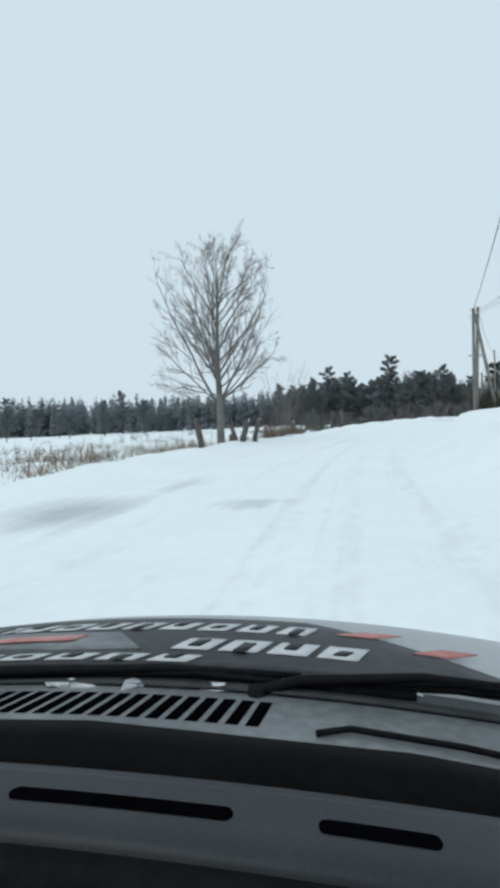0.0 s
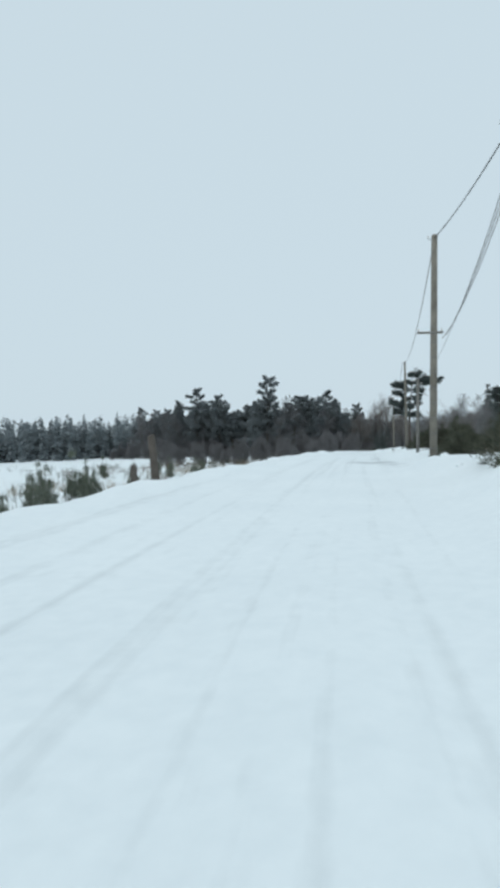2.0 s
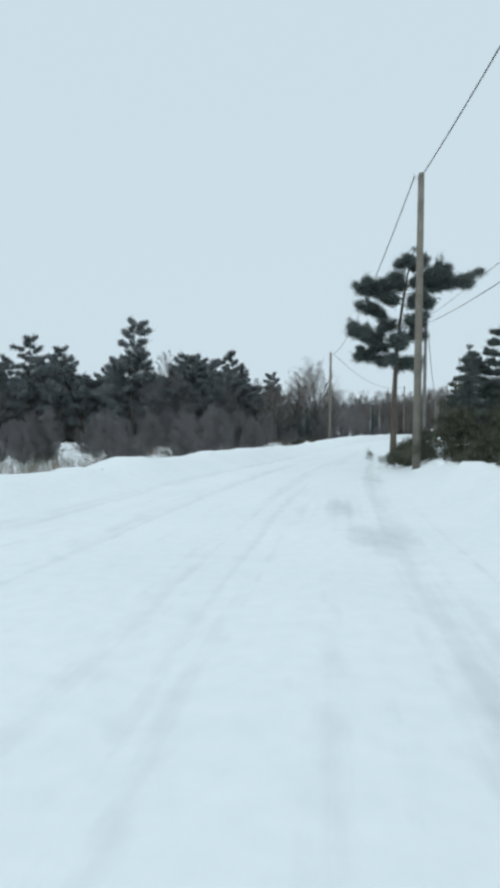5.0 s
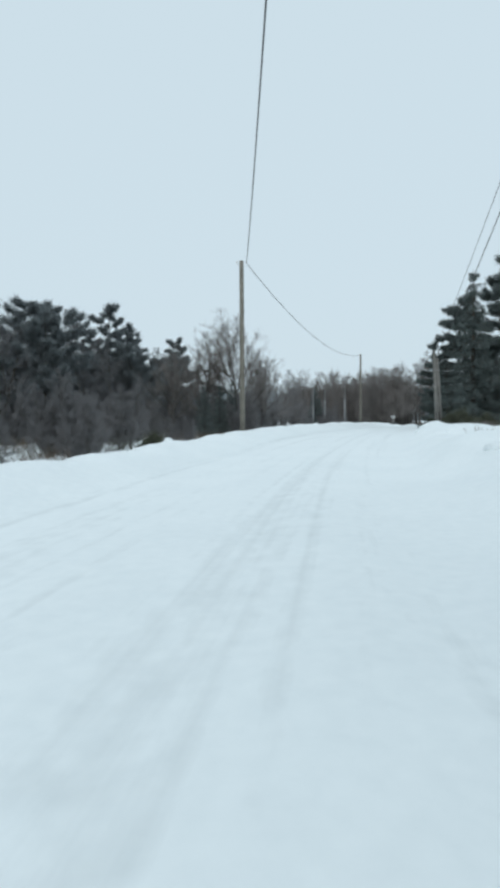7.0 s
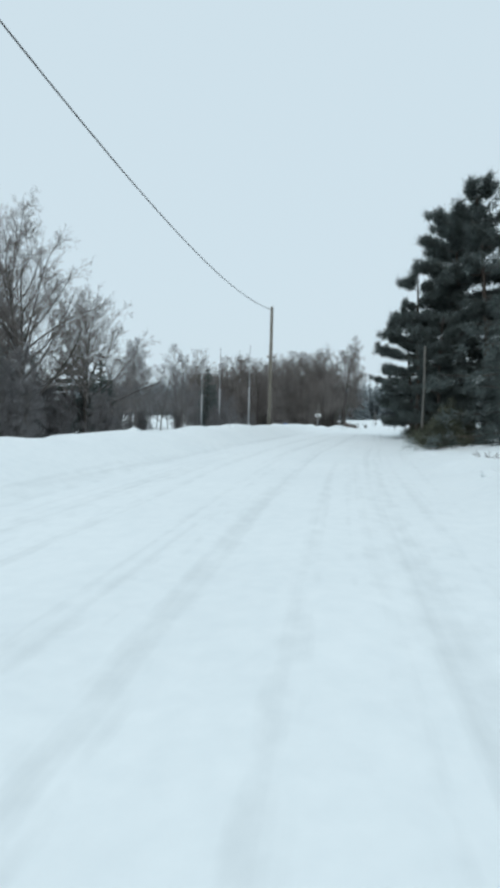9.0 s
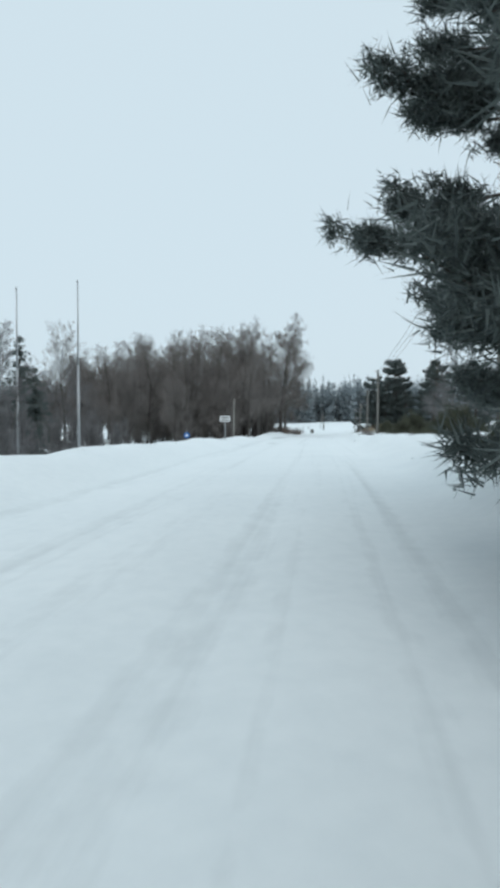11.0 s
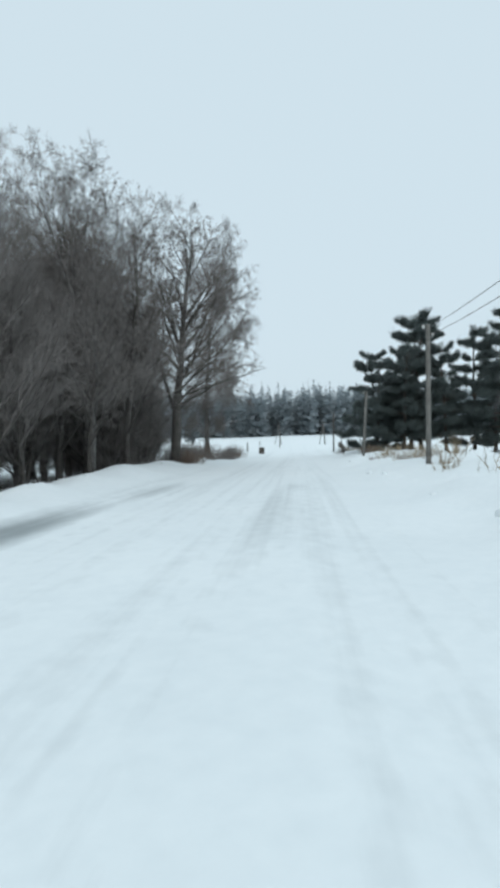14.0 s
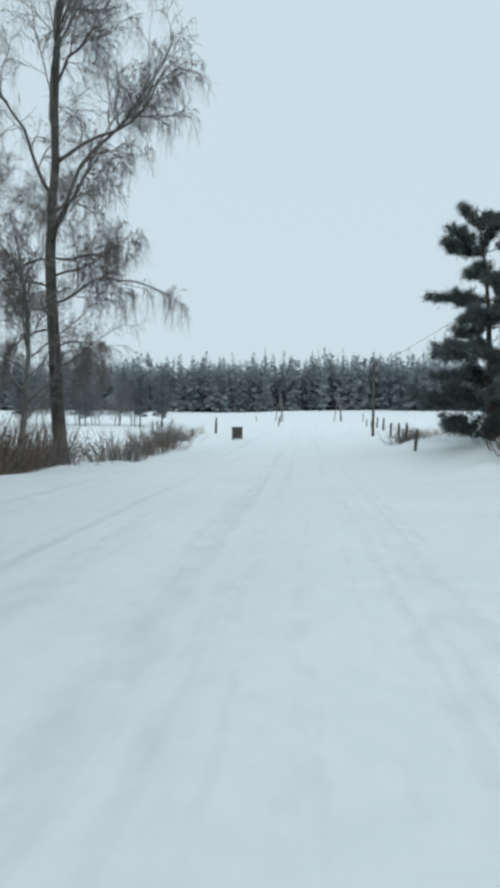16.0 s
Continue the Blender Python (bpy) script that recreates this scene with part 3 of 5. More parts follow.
# ---- poles and lines ----
def utility_pole(at, top, r, label, mat=POLE_WOOD, arm=None, lean=(0, 0), pins=1, strut=None, twin=False, bands=0):
    x, y = at
    base = on(x, y, 0.15)
    root = thing("utility_pole", base, label, "utility pole", "poles along the road")
    h = top - base[2]
    bm = bmesh.new()
    tube(bm, [(0, 0, -0.3), (lean[0] * 0.5, lean[1] * 0.5, h * 0.5), (lean[0], lean[1], h - 0.04), (lean[0], lean[1], h)], [r, r * 0.88, r * 0.76, r * 0.66], 12)
    part("shaft", bm, mat, root)
    for k in range(pins):
        z = h - 0.18 - 0.22 * k
        side = -1 if k % 2 == 0 else 1
        bm = bmesh.new()
        tube(bm, [(lean[0], lean[1], z), (lean[0] + side * (r + 0.07), lean[1], z), (lean[0] + side * (r + 0.09), lean[1], z + 0.08)], [0.011, 0.011, 0.011], 6)
        part("hook", bm, STEEL, root, "steel hook")
        bm = bmesh.new()
        q = (lean[0] + side * (r + 0.09), lean[1])
        tube(bm, [(*q, z + 0.05), (*q, z + 0.09), (*q, z + 0.11), (*q, z + 0.15)], [0.035, 0.045, 0.03, 0.035], 10)
        part("insulator", bm, PORCELAIN, root, "white porcelain insulator")
    if arm:
        z, w, turn = arm
        bm = bmesh.new()
        c, s = math.cos(radians(turn)), math.sin(radians(turn))
        block(bm, (0, -r * 0.9, z - base[2]), (w, 0.07, 0.09), Euler((0, 0, radians(turn))).to_matrix(), 0.008)
        part("crossarm", bm, GREY_WOOD, root, "short grey wooden crossarm")
        for e in (-1, 1):
            bm = bmesh.new()
            q = (c * e * w * 0.44, s * e * w * 0.44 - r * 0.9)
            tube(bm, [(*q, z - base[2] + 0.02), (*q, z - base[2] + 0.12), (*q, z - base[2] + 0.17)], [0.012, 0.035, 0.03], 8)
            part("insulator", bm, PORCELAIN, root, "white porcelain insulator")
    for k in range(bands):
        z = 0.75 + 0.62 * k
        c, w = (lean[0] * z / h, lean[1] * z / h), r * (1 - 0.24 * z / h) + 0.004
        bm = tube(bmesh.new(), [(*c, z - 0.025), (*c, z + 0.025)], [w, w], 14)
        part("band", bm, GREY_WOOD, root, "pale weathered band")
    if strut:
        bm = bmesh.new()
        dx, dy = strut
        tube(bm, [(dx, dy, -0.5), (dx * 0.5, dy * 0.5, h * 0.47), (dx * 0.06, dy * 0.06, h - 0.35)], [r * 0.95, r * 0.85, r * 0.75], 12)
        part("strut", bm, mat, root, "slanting wooden strut")
    if twin:
        bm = bmesh.new()
        tube(bm, [(0.24, 0.05, -0.3), (0.22 + lean[0] * 0.5, 0.05 + lean[1] * 0.5, h * 0.5), (0.17 + lean[0] * 0.9, 0.03 + lean[1] * 0.9, h - 0.5)], [r, r * 0.9, r * 0.75], 12)
        part("side_post", bm, mat, root, "second post strapped beside the shaft")
        for z in (h * 0.3, h * 0.75):
            bm = bmesh.new()
            tube(bm, [(-r - 0.01 + lean[0] * z / h, 0.02 + lean[1] * z / h, z), (0.2 + r + lean[0] * z / h, 0.04 + lean[1] * z / h, z)], [r * 0.35, r * 0.35], 8)
            part("strap", bm, STEEL, root, "steel strap")
    return Vector((x + lean[0], y + lean[1], top - 0.12))


def line(a, b, sag, r=0.017, label="black overhead line hung between wooden poles"):
    a, b = Vector(a), Vector(b)
    n = 28
    pts = [a.lerp(b, k / n) - Vector((0, 0, 4 * sag * (k / n) * (1 - k / n))) for k in range(n + 1)]
    bm = bmesh.new()
    tube(bm, pts, [r] * len(pts), 6)
    return tagged(part("overhead_line", bm, WIRE), label, "cable", "lines over the road")


ROUND = "round weathered wooden utility pole standing in the snow"
pole_a = utility_pole((3.1, 12.0), 7.5, 0.12, "wooden utility pole with a slanting strut, in the snowbank", GREY_WOOD, pins=3, strut=(1.45, 0.5))
pole_b = utility_pole((2.92, 24.5), 9.68, 0.16, "tall wooden utility pole with a short crossarm and pale bands", arm=(5.65, 1.05, 8), lean=(0.28, 0), bands=9)
pole_side = utility_pole((3.2, 33.8), 4.85, 0.10, "low grey wooden pole among junipers", GREY_WOOD, pins=2, lean=(0.12, 0))
pole_c = utility_pole((4.75, 61.5), 9.7, 0.13, "tall wooden utility pole beside a juniper and a pine")
pole_d = utility_pole((5.75, 101.9), 9.4, 0.145, "tall pale wooden utility pole on the snowbank")
pole_e = utility_pole((21.2, 137.7), 8.8, 0.13, "tall wooden utility pole on the snowbank", arm=(5.4, 0.6, 10))
pole_twin = utility_pole((17.55, 105.2), 5.2, 0.11, "low twin wooden pole in front of pines", GREY_WOOD, pins=2, twin=True, lean=(-0.3, -0.1))
pole_f = utility_pole((41.0, 157.4), 4.75, 0.075, "low grey wooden utility pole on the snowy bank", GREY_WOOD, pins=3)
pole_s = utility_pole((52.0, 179.0), 4.9, 0.09, "low grey wooden utility pole among reeds in the snow", GREY_WOOD, pins=2)
pole_g = utility_pole((58.0, 192.2), 3.95, 0.085, "leaning grey wooden pole beside pines", GREY_WOOD, pins=2, lean=(0.3, 0.1))
pole_h = utility_pole((70.0, 216.6), 3.9, 0.085, "low dark wooden pole at the edge of the field", DARK_WOOD, pins=2)
pole_j = utility_pole((37.0, 142.0), 10.3, 0.12, "wooden utility pole beside pines", GREY_WOOD, pins=3)
pole_back = Vector((5.75, -24.0, 8.5))
utility_pole((5.75, -24.0), 8.62, 0.13, ROUND)
line(pole_back, pole_a, 0.5)
pole_yard = utility_pole((9.2, -15.5), 7.1, 0.11, "grey wooden utility pole away from the road", GREY_WOOD, pins=2)
for k in range(3):
    line(pole_a + Vector((0.12, 0, -0.12 - 0.1 * k)), pole_yard + Vector((0.1 * k, 0, -0.3 * k)), 0.4, 0.009)
line(pole_a, pole_b, 0.15)
line(pole_b, pole_c, 1.05, 0.018)
line(pole_c + Vector((-0.22, 0, 0)), pole_d + Vector((0.26, 0, 0)), 1.1, 0.018)
line(pole_d + Vector((0.26, 0, 0)), pole_e + Vector((-0.2, 0, 0)), 1.45, 0.018)
line(pole_b + Vector((0.5, -0.1, -3.9)), pole_side, 0.4, 0.007)
for k in range(3):
    line(pole_a + Vector((0.2, 0, -0.2 * k)), pole_b + Vector((0.5 - 0.15 * k, -0.1, -3.9 - 0.12 * k)), 0.25 + 0.12 * k, 0.011)
pole_k = utility_pole((9.2, 78.0), 8.4, 0.11, "wooden utility pole behind a roadside pine", GREY_WOOD, pins=2)
for k in range(2):
    drop = Vector((0.1 * k, 0, -0.3 * k))
    line(pole_side + drop, pole_k + drop, 0.35 + 0.25 * k, 0.009 + 0.005 * k)
    line(pole_k + drop, pole_twin + drop, 0.3 + 0.25 * k, 0.009 + 0.005 * k)
line(pole_twin, pole_j, 0.6, 0.01)
for k in range(3):
    line(pole_j + Vector((0.1 * k, 0, -0.25 * k)), pole_f + Vector((0.1 * k, 0, -0.12 * k)), 0.35 + 0.1 * k, 0.009)
for a, b in ((pole_f, pole_s), (pole_s, pole_g)):
    line(a, b, 0.35, 0.008)
    line(a + Vector((0.1, 0, -0.2)), b + Vector((0.1, 0, -0.2)), 0.42, 0.008)
line(pole_g, pole_h, 0.25, 0.006)


def slim_mast(x, y, h, label):
    base = on(x, y, 0.1)
    root = thing("slim_mast", base, label, "mast", "slim masts behind the bank")
    bm = bmesh.new()
    tube(bm, [(0, 0, -0.2), (0, 0, h * 0.55)], [0.075, 0.065], 10)
    part("shaft", bm, STEEL, root)
    bm = bmesh.new()
    tube(bm, [(0, 0, h * 0.55), (0.02, 0, h)], [0.045, 0.025], 8)
    part("upper_tube", bm, STEEL, root, "thin upper tube")
    bm = bmesh.new()
    tube(bm, [(0, 0, h), (0.02, 0, h + 0.12)], [0.05, 0.02], 8)
    part("cap", bm, STEEL, root)


for x, y, h in ((23.2, 154.6, 8.8), (20.4, 155.3, 8.4), (18.7, 155.7, 7.6)):
    slim_mast(x, y, h, "slim pale steel mast standing before bare woods")


def round_post(name, x, y, h, r, mat, label, lean=(0.0, 0.0), category="fence post", group="", split=False):
    root = thing(name, on(x, y, 0.1), label, category, group)
    rng = np.random.RandomState(int(x * 13 + y * 7) % 9999)
    bm = bmesh.new()
    k = 5
    pts = [(lean[0] * i / k + rng.normal() * 0.012, lean[1] * i / k + rng.normal() * 0.012, -0.2 + (h + 0.3) * i / k) for i in range(k + 1)]
    tube(bm, pts, [r * (1.1 - 0.25 * i / k) * rng.uniform(0.92, 1.08) for i in range(k + 1)], 9)
    top = [v for v in bm.verts if v.co.z > h - 0.1]
    for v in top:
        v.co.z += rng.uniform(-0.04, 0.05)
    part("shaft", bm, mat, root)
    bm = bmesh.new()
    tube(bm, [(lean[0] + 0.2 * r, lean[1], h + 0.07), (lean[0] + 0.2 * r, lean[1], h + 0.1), (lean[0] + 0.2 * r, lean[1], h + 0.12)], [r * 0.66, r * 0.6, r * 0.25], 7)
    part("snow_cap", bm, SNOW, root, "cap of snow")
    return root


FENCE = "fence posts along the field"
for x, y, h, r, lx, ly in ((-5.0, -9.9, 0.95, 0.11, -0.25, 0.05), (-5.5, -5.4, 0.9, 0.09, 0.3, 0.0), (-6.8, -3.7, 0.55, 0.12, 0.05, 0.0), (-6.6, 0.4, 0.95, 0.1, -0.1, 0.0), (-6.3, 1.6, 0.6, 0.09, 0.1, 0), (-6.2, 3.0, 0.65, 0.08, -0.15, 0),
                           (-6.6, 4.6, 1.3, 0.16, -0.03, 0), (-6.4, 7.8, 0.8, 0.13, 0.05, 0), (-6.4, 15.5, 0.9, 0.11, 0.03, 0), (-7.1, 19.4, 2.3, 0.15, -0.22, 0.0), (-6.7, 24.0, 0.7, 0.09, 0.1, 0)):
    round_post("fence_post", x, y, h, r, DARK_WOOD if r > 0.1 else GREY_WOOD, "weathered wooden fence post in the snow", (lx, ly), group=FENCE)
round_post("tree_stump", -5.2, -6.3, 0.8, 0.11, BARK, "dark broken tree stump beside a bare tree", (0.3, 0.1), "stump")
round_post("tree_stump", -4.9, -5.6, 0.9, 0.1, BARK, "dark broken tree stump beside a bare tree", (0.2, 0.0), "stump")
round_post("tree_stump", -5.5, -5.9, 0.75, 0.09, BARK, "dark broken tree stump beside a bare tree", (-0.3, 0.1), "stump")
round_post("roadside_post", 24.7, 123.1, 4.1, 0.05, GREY_WOOD, "thin grey wooden post before pines", category="post")
round_post("roadside_post", 34.1, 166.0, 2.85, 0.08, GREY_WOOD, "pale grey wooden post beside the snowbank", category="post")
for s in (247, 250, 253, 257, 262, 268, 275, 284):
    x, y = place(s, 3.9 + (s - 247) * 0.06)
    round_post("fence_post", x, y, 0.75, 0.06, DARK_WOOD, "thin dark fence post at the field's edge", (0.04, 0), group="fence posts by the far field")
for s, off in ((262, -5.5), (272, -9), (285, -2.6), (300, -3), (316, 9), (322, -8)):
    x, y = place(s, off)
    round_post("fence_post", x, y, 0.95, 0.07, DARK_WOOD, "thin dark fence post at the field's edge", (0.05, 0), group="fence posts by the far field")


def hay_tripod(x, y, h):
    root = thing("hay_tripod", on(x, y, 0.1), "tripod of grey wooden poles in the snowy field", "tripod", "tripods in the field")
    for k in range(3):
        a = k * 2.094 + 0.4
        bm = bmesh.new()
        tube(bm, [(math.cos(a) * 0.75, math.sin(a) * 0.75, -0.1), (-math.cos(a) * 0.06, -math.sin(a) * 0.06, h)], [0.07, 0.045], 7)
        part("leg", bm, GREY_WOOD, root)


hay_tripod(96.1, 266.6, 4.6)
hay_tripod(87.7, 269.8, 4.2)


# ---- signs and the dark box ----
def place_sign(x, y, z, turn):
    base = on(x, y, 0.1)
    root = thing("place_sign", base, "white rectangular road sign with two dark lines, on a steel post", "road sign", turn=turn)
    h = z - base[2]
    bm = bmesh.new()
    tube(bm, [(0, 0.03, -0.2), (0, 0.03, h + 0.2)], [0.035, 0.035], 12)
    part("post", bm, STEEL, root, "grey steel post")
    bm = bmesh.new()
    block(bm, (0, -0.02, h), (0.58, 0.02, 0.34), None, 0.006)
    plate = part("plate", bm, PLATE, root, "white plate", smooth=False)
    for dz, w in ((0.06, 0.40), (-0.07, 0.46)):
        bm = bmesh.new()
        block(bm, (0, -0.034, h + dz), (w, 0.004, 0.055))
        part("lettering_bar", bm, INK, plate, smooth=False)
    for k in (-1, 1):
        bm = bmesh.new()
        block(bm, (0, -0.034, h + 0.16 * k), (0.56, 0.004, 0.012))
        part("rim", bm, INK, plate, smooth=False)
    for dz in (-0.1, 0.1):
        bm = bmesh.new()
        block(bm, (0, 0.0, h + dz), (0.09, 0.03, 0.03), None, 0.004)
        part("bracket", bm, STEEL, root)
    bm = bmesh.new()
    tube(bm, [(0, 0.03, h + 0.2), (0, 0.03, h + 0.23)], [0.04, 0.02], 12)
    part("cap", bm, STEEL, root)


def blue_sign(x, y, z, turn):
    base = on(x, y, 0.1)
    root = thing("blue_sign", base, "small round blue road sign on a thin steel post", "road sign", turn=turn)
    h = z - base[2]
    bm = bmesh.new()
    tube(bm, [(0, 0.03, -0.2), (0, 0.03, h + 0.42)], [0.03, 0.03], 10)
    part("post", bm, STEEL, root)
    bm = bmesh.new()
    tube(bm, [(0, -0.03, h), (0, 0.0, h)], [0.25, 0.25], 28)
    disc = part("disc", bm, BLUE, root, smooth=False)
    bm = bmesh.new()
    tube(bm, [(0, -0.036, h), (0, -0.031, h)], [0.11, 0.11], 20)
    part("pale_mark", bm, PLATE, disc, smooth=False)


place_sign(31.1, 156.9, 1.7, -22)
blue_sign(31.8, 172.3, 0.45, -22)


def dark_box(x, y, turn, size):
    root = thing("dark_box", on(x, y, 0.02), "dark weathered wooden box standing at the roadside", "box", turn=turn)
    for sx in (-0.3, 0.3):
        for sy in (-0.25, 0.25):
            bm = bmesh.new()
            block(bm, (sx, sy, 0.42), (0.07, 0.07, 0.9), None, 0.008)
            part("corner_post", bm, DARK_WOOD, root, smooth=False)
    for k in range(5):
        for sy in (-0.29, 0.29):
            bm = bmesh.new()
            block(bm, (0, sy, 0.18 + 0.15 * k), (0.7, 0.022, 0.135), None, 0.004)
            part("board", bm, DARK_WOOD, root, smooth=False)
        for sx in (-0.345, 0.345):
            bm = bmesh.new()
            block(bm, (sx, 0, 0.18 + 0.15 * k), (0.022, 0.55, 0.135), None, 0.004)
            part("board", bm, DARK_WOOD, root, smooth=False)
    bm = bmesh.new()
    block(bm, (0, 0, 0.9), (0.8, 0.72, 0.05), Euler((0.06, 0, 0)).to_matrix(), 0.01)
    lid = part("lid", bm, DARK_WOOD, root, smooth=False)
    bm = bmesh.new()
    block(bm, (0, 0, 0.945), (0.74, 0.66, 0.045), Euler((0.06, 0, 0)).to_matrix(), 0.02)
    part("snow_layer", bm, SNOW, lid, "thin layer of snow")
    root.matrix_basis = root.matrix_basis @ Matrix.Scale(size, 4)


dark_box(62.6, 218.4, -22, 0.78)


# ---- single trees ----
ASH_RULE = [(12, 30, 52, 0.4, 0.0, 0.02), (9, 8, 32, 0.44, 0.035, 0.06), (6, 6, 32, 0.5, 0.02, 0.07), (5, 3, 32, 0.55, 0.01, 0.08), (3, 0, 30, 0.5, 0.0, 0.08)]
ASH_LIMBS = [(1.7, 175, 70, 2.9, 0.02), (2.1, 200, 62, 3.2, 0.03), (2.2, 10, 60, 2.8, 0.05), (2.6, 330, 56, 3.0, 0.05), (1.8, 190, 24, 5.4, 0.02), (2.0, 20, 24, 5.4, 0.02), (2.2, 100, 32, 4.6, 0.03), (2.4, 280, 32, 4.6, 0.03)]
ash = bare_tree("bare_tree", 4, 7.4, 0.16, ASH_RULE, "leafless ash tree with spreading branches beside the fence", ASH_BARK, TWIG, clear=0.27, fan=0.4, fall=0.52, limbs_at=ASH_LIMBS)
ash.matrix_basis = pose(*on(-6.0, -6.4, 0.1), 0, 0, 18)
OAK_RULE = [(9, 34, 66, 0.58, 0.0, 0.05), (8, 10, 38, 0.44, 0.06, 0.09), (5, 8, 38, 0.5, 0.04, 0.12), (4, 5, 38, 0.5, 0.03, 0.14), (3, 0, 30, 0.5, 0.03, 0.12)]
oak = bare_tree("bare_tree", 11, 9.8, 0.22, OAK_RULE, "leafless broad-crowned tree behind the snowbank", BARK, TWIG, clear=0.22, fan=0.72, fall=0.55)
oak.matrix_basis = pose(*on(6.6, 130.5, 0.1), 0, 0, 0)
plant(oak, 3.2, 133, 140, 0.9)
plant(oak, 9.4, 134, 250, 0.72)
plant(oak, 0.0, 130, 80, 0.7)
BIRCH_RULE = [(12, 28, 58, 0.38, 0.02, 0.06), (7, 10, 40, 0.46, 0.06, 0.14), (5, 8, 42, 0.5, 0.02, 0.18), (4, 5, 40, 0.6, -0.08, 0.14), (3, 0, 30, 0.5, -0.18, 0.1)]
ALDER_RULE = [(11, 28, 48, 0.40, 0.02, 0.06), (7, 10, 36, 0.46, 0.05, 0.12), (5, 8, 38, 0.5, 0.03, 0.14), (4, 5, 38, 0.55, 0.0, 0.14), (3, 0, 30, 0.5, -0.03, 0.12)]
BIG_RULE = [(12, 12, 46, 0.34, 0.02, 0.05), (10, 12, 44, 0.40, 0.05, 0.17), (7, 10, 44, 0.5, 0.03, 0.2), (5, 6, 42, 0.6, -0.06, 0.16), (4, 0, 30, 0.5, -0.16, 0.14)]
BIG_LIMBS = [(6.7, 0, 40, 6.4, 0.03), (7.6, 186, 30, 5.0, 0.02), (6.1, 5, 82, 2.8, -0.02), (4.9, -8, 90, 3.5, 0.0), (3.7, 20, 66, 1.7, -0.14), (3.2, -30, 70, 1.3, -0.14), (5.3, 180, 62, 2.6, -0.03), (6.0, 165, 72, 2.9, -0.02), (4.2, 195, 75, 2.2, -0.08),
             (5.6, 80, 70, 2.6, -0.02), (4.6, 265, 74, 2.4, -0.03), (6.4, 290, 60, 3.2, 0.0), (7.2, 40, 52, 4.0, 0.0), (7.0, 110, 52, 3.8, 0.0)]
big_birch = bare_tree("birch_tree", 22, 14.5, 0.2, BIG_RULE, "tall leafless birch with hanging twigs beside the road", BARK, TWIG, clear=0.58, hang=2, lean=-0.012, fan=0.6, fall=0.4, limbs_at=BIG_LIMBS)
big_birch.matrix_basis = pose(*on(53.0, 206.0, 0.1), 0, 0, -20.7)
birch = bare_tree("birch_tree", 24, 12.6, 0.13, BIRCH_RULE, "leafless birch in a roadside grove", BIRCH_BARK, TWIG, clear=0.18, group="trees of the roadside grove", fan=0.6, fall=0.6)
alder = bare_tree("alder_tree", 25, 12.4, 0.15, ALDER_RULE, "leafless dark-barked tree in a roadside grove", BARK, TWIG, clear=0.15, group="trees of the roadside grove", fan=0.6, fall=0.55)
alder_two = bare_tree("alder_tree", 28, 10.4, 0.11, ALDER_RULE, "leafless many-stemmed tree in a roadside grove", BARK, TWIG, clear=0.1, stems=3, group="trees of the roadside grove", fan=0.6, fall=0.55)
BROAD_RULE = [(10, 18, 50, 0.36, 0.02, 0.05), (8, 11, 40, 0.42, 0.03, 0.1), (6, 8, 40, 0.48, 0.02, 0.14), (5, 5, 40, 0.52, -0.02, 0.14), (3, 0, 30, 0.5, -0.05, 0.12)]
BROAD_LIMBS = [(3.2, 30, 60, 3.8, -0.03), (3.6, -15, 62, 4.4, -0.03), (4.6, -45, 58, 4.6, -0.02), (5.4, 20, 56, 4.2, -0.01), (6.4, -10, 48, 3.9, 0.0), (2.6, 185, 12, 8.5, 0.01), (3.0, -10, 58, 3.8, -0.02), (3.4, 15, 52, 4.4, 0.0), (3.9, -35, 55, 4.2, -0.02), (4.4, 0, 48, 4.3, 0.01), (4.8, 40, 50, 4.2, 0.0), (5.2, -20, 50, 4.6, 0.0), (5.6, 190, 50, 4.6, 0.02), (6.0, 10, 42, 3.9, 0.02), (6.6, -40, 40, 4.2, 0.02), (7.2, 25, 36, 4.2, 0.02), (3.8, 300, 58, 4.0, 0.0), (5.6, 80, 50, 4.4, 0.02), (5.0, 250, 52, 4.4, 0.0), (4.2, 130, 52, 4.2, 0.0)]
broad_tree = bare_tree("broad_tree", 26, 10.4, 0.27, BROAD_RULE, "large leafless tree with a forked dark trunk at the grove's edge", BARK, TWIG, clear=0.4, fan=0.6, fall=0.4, limbs_at=BROAD_LIMBS)
broad_tree.matrix_basis = pose(*on(46.75, 191.0, 0.1), 0, 0, -15)
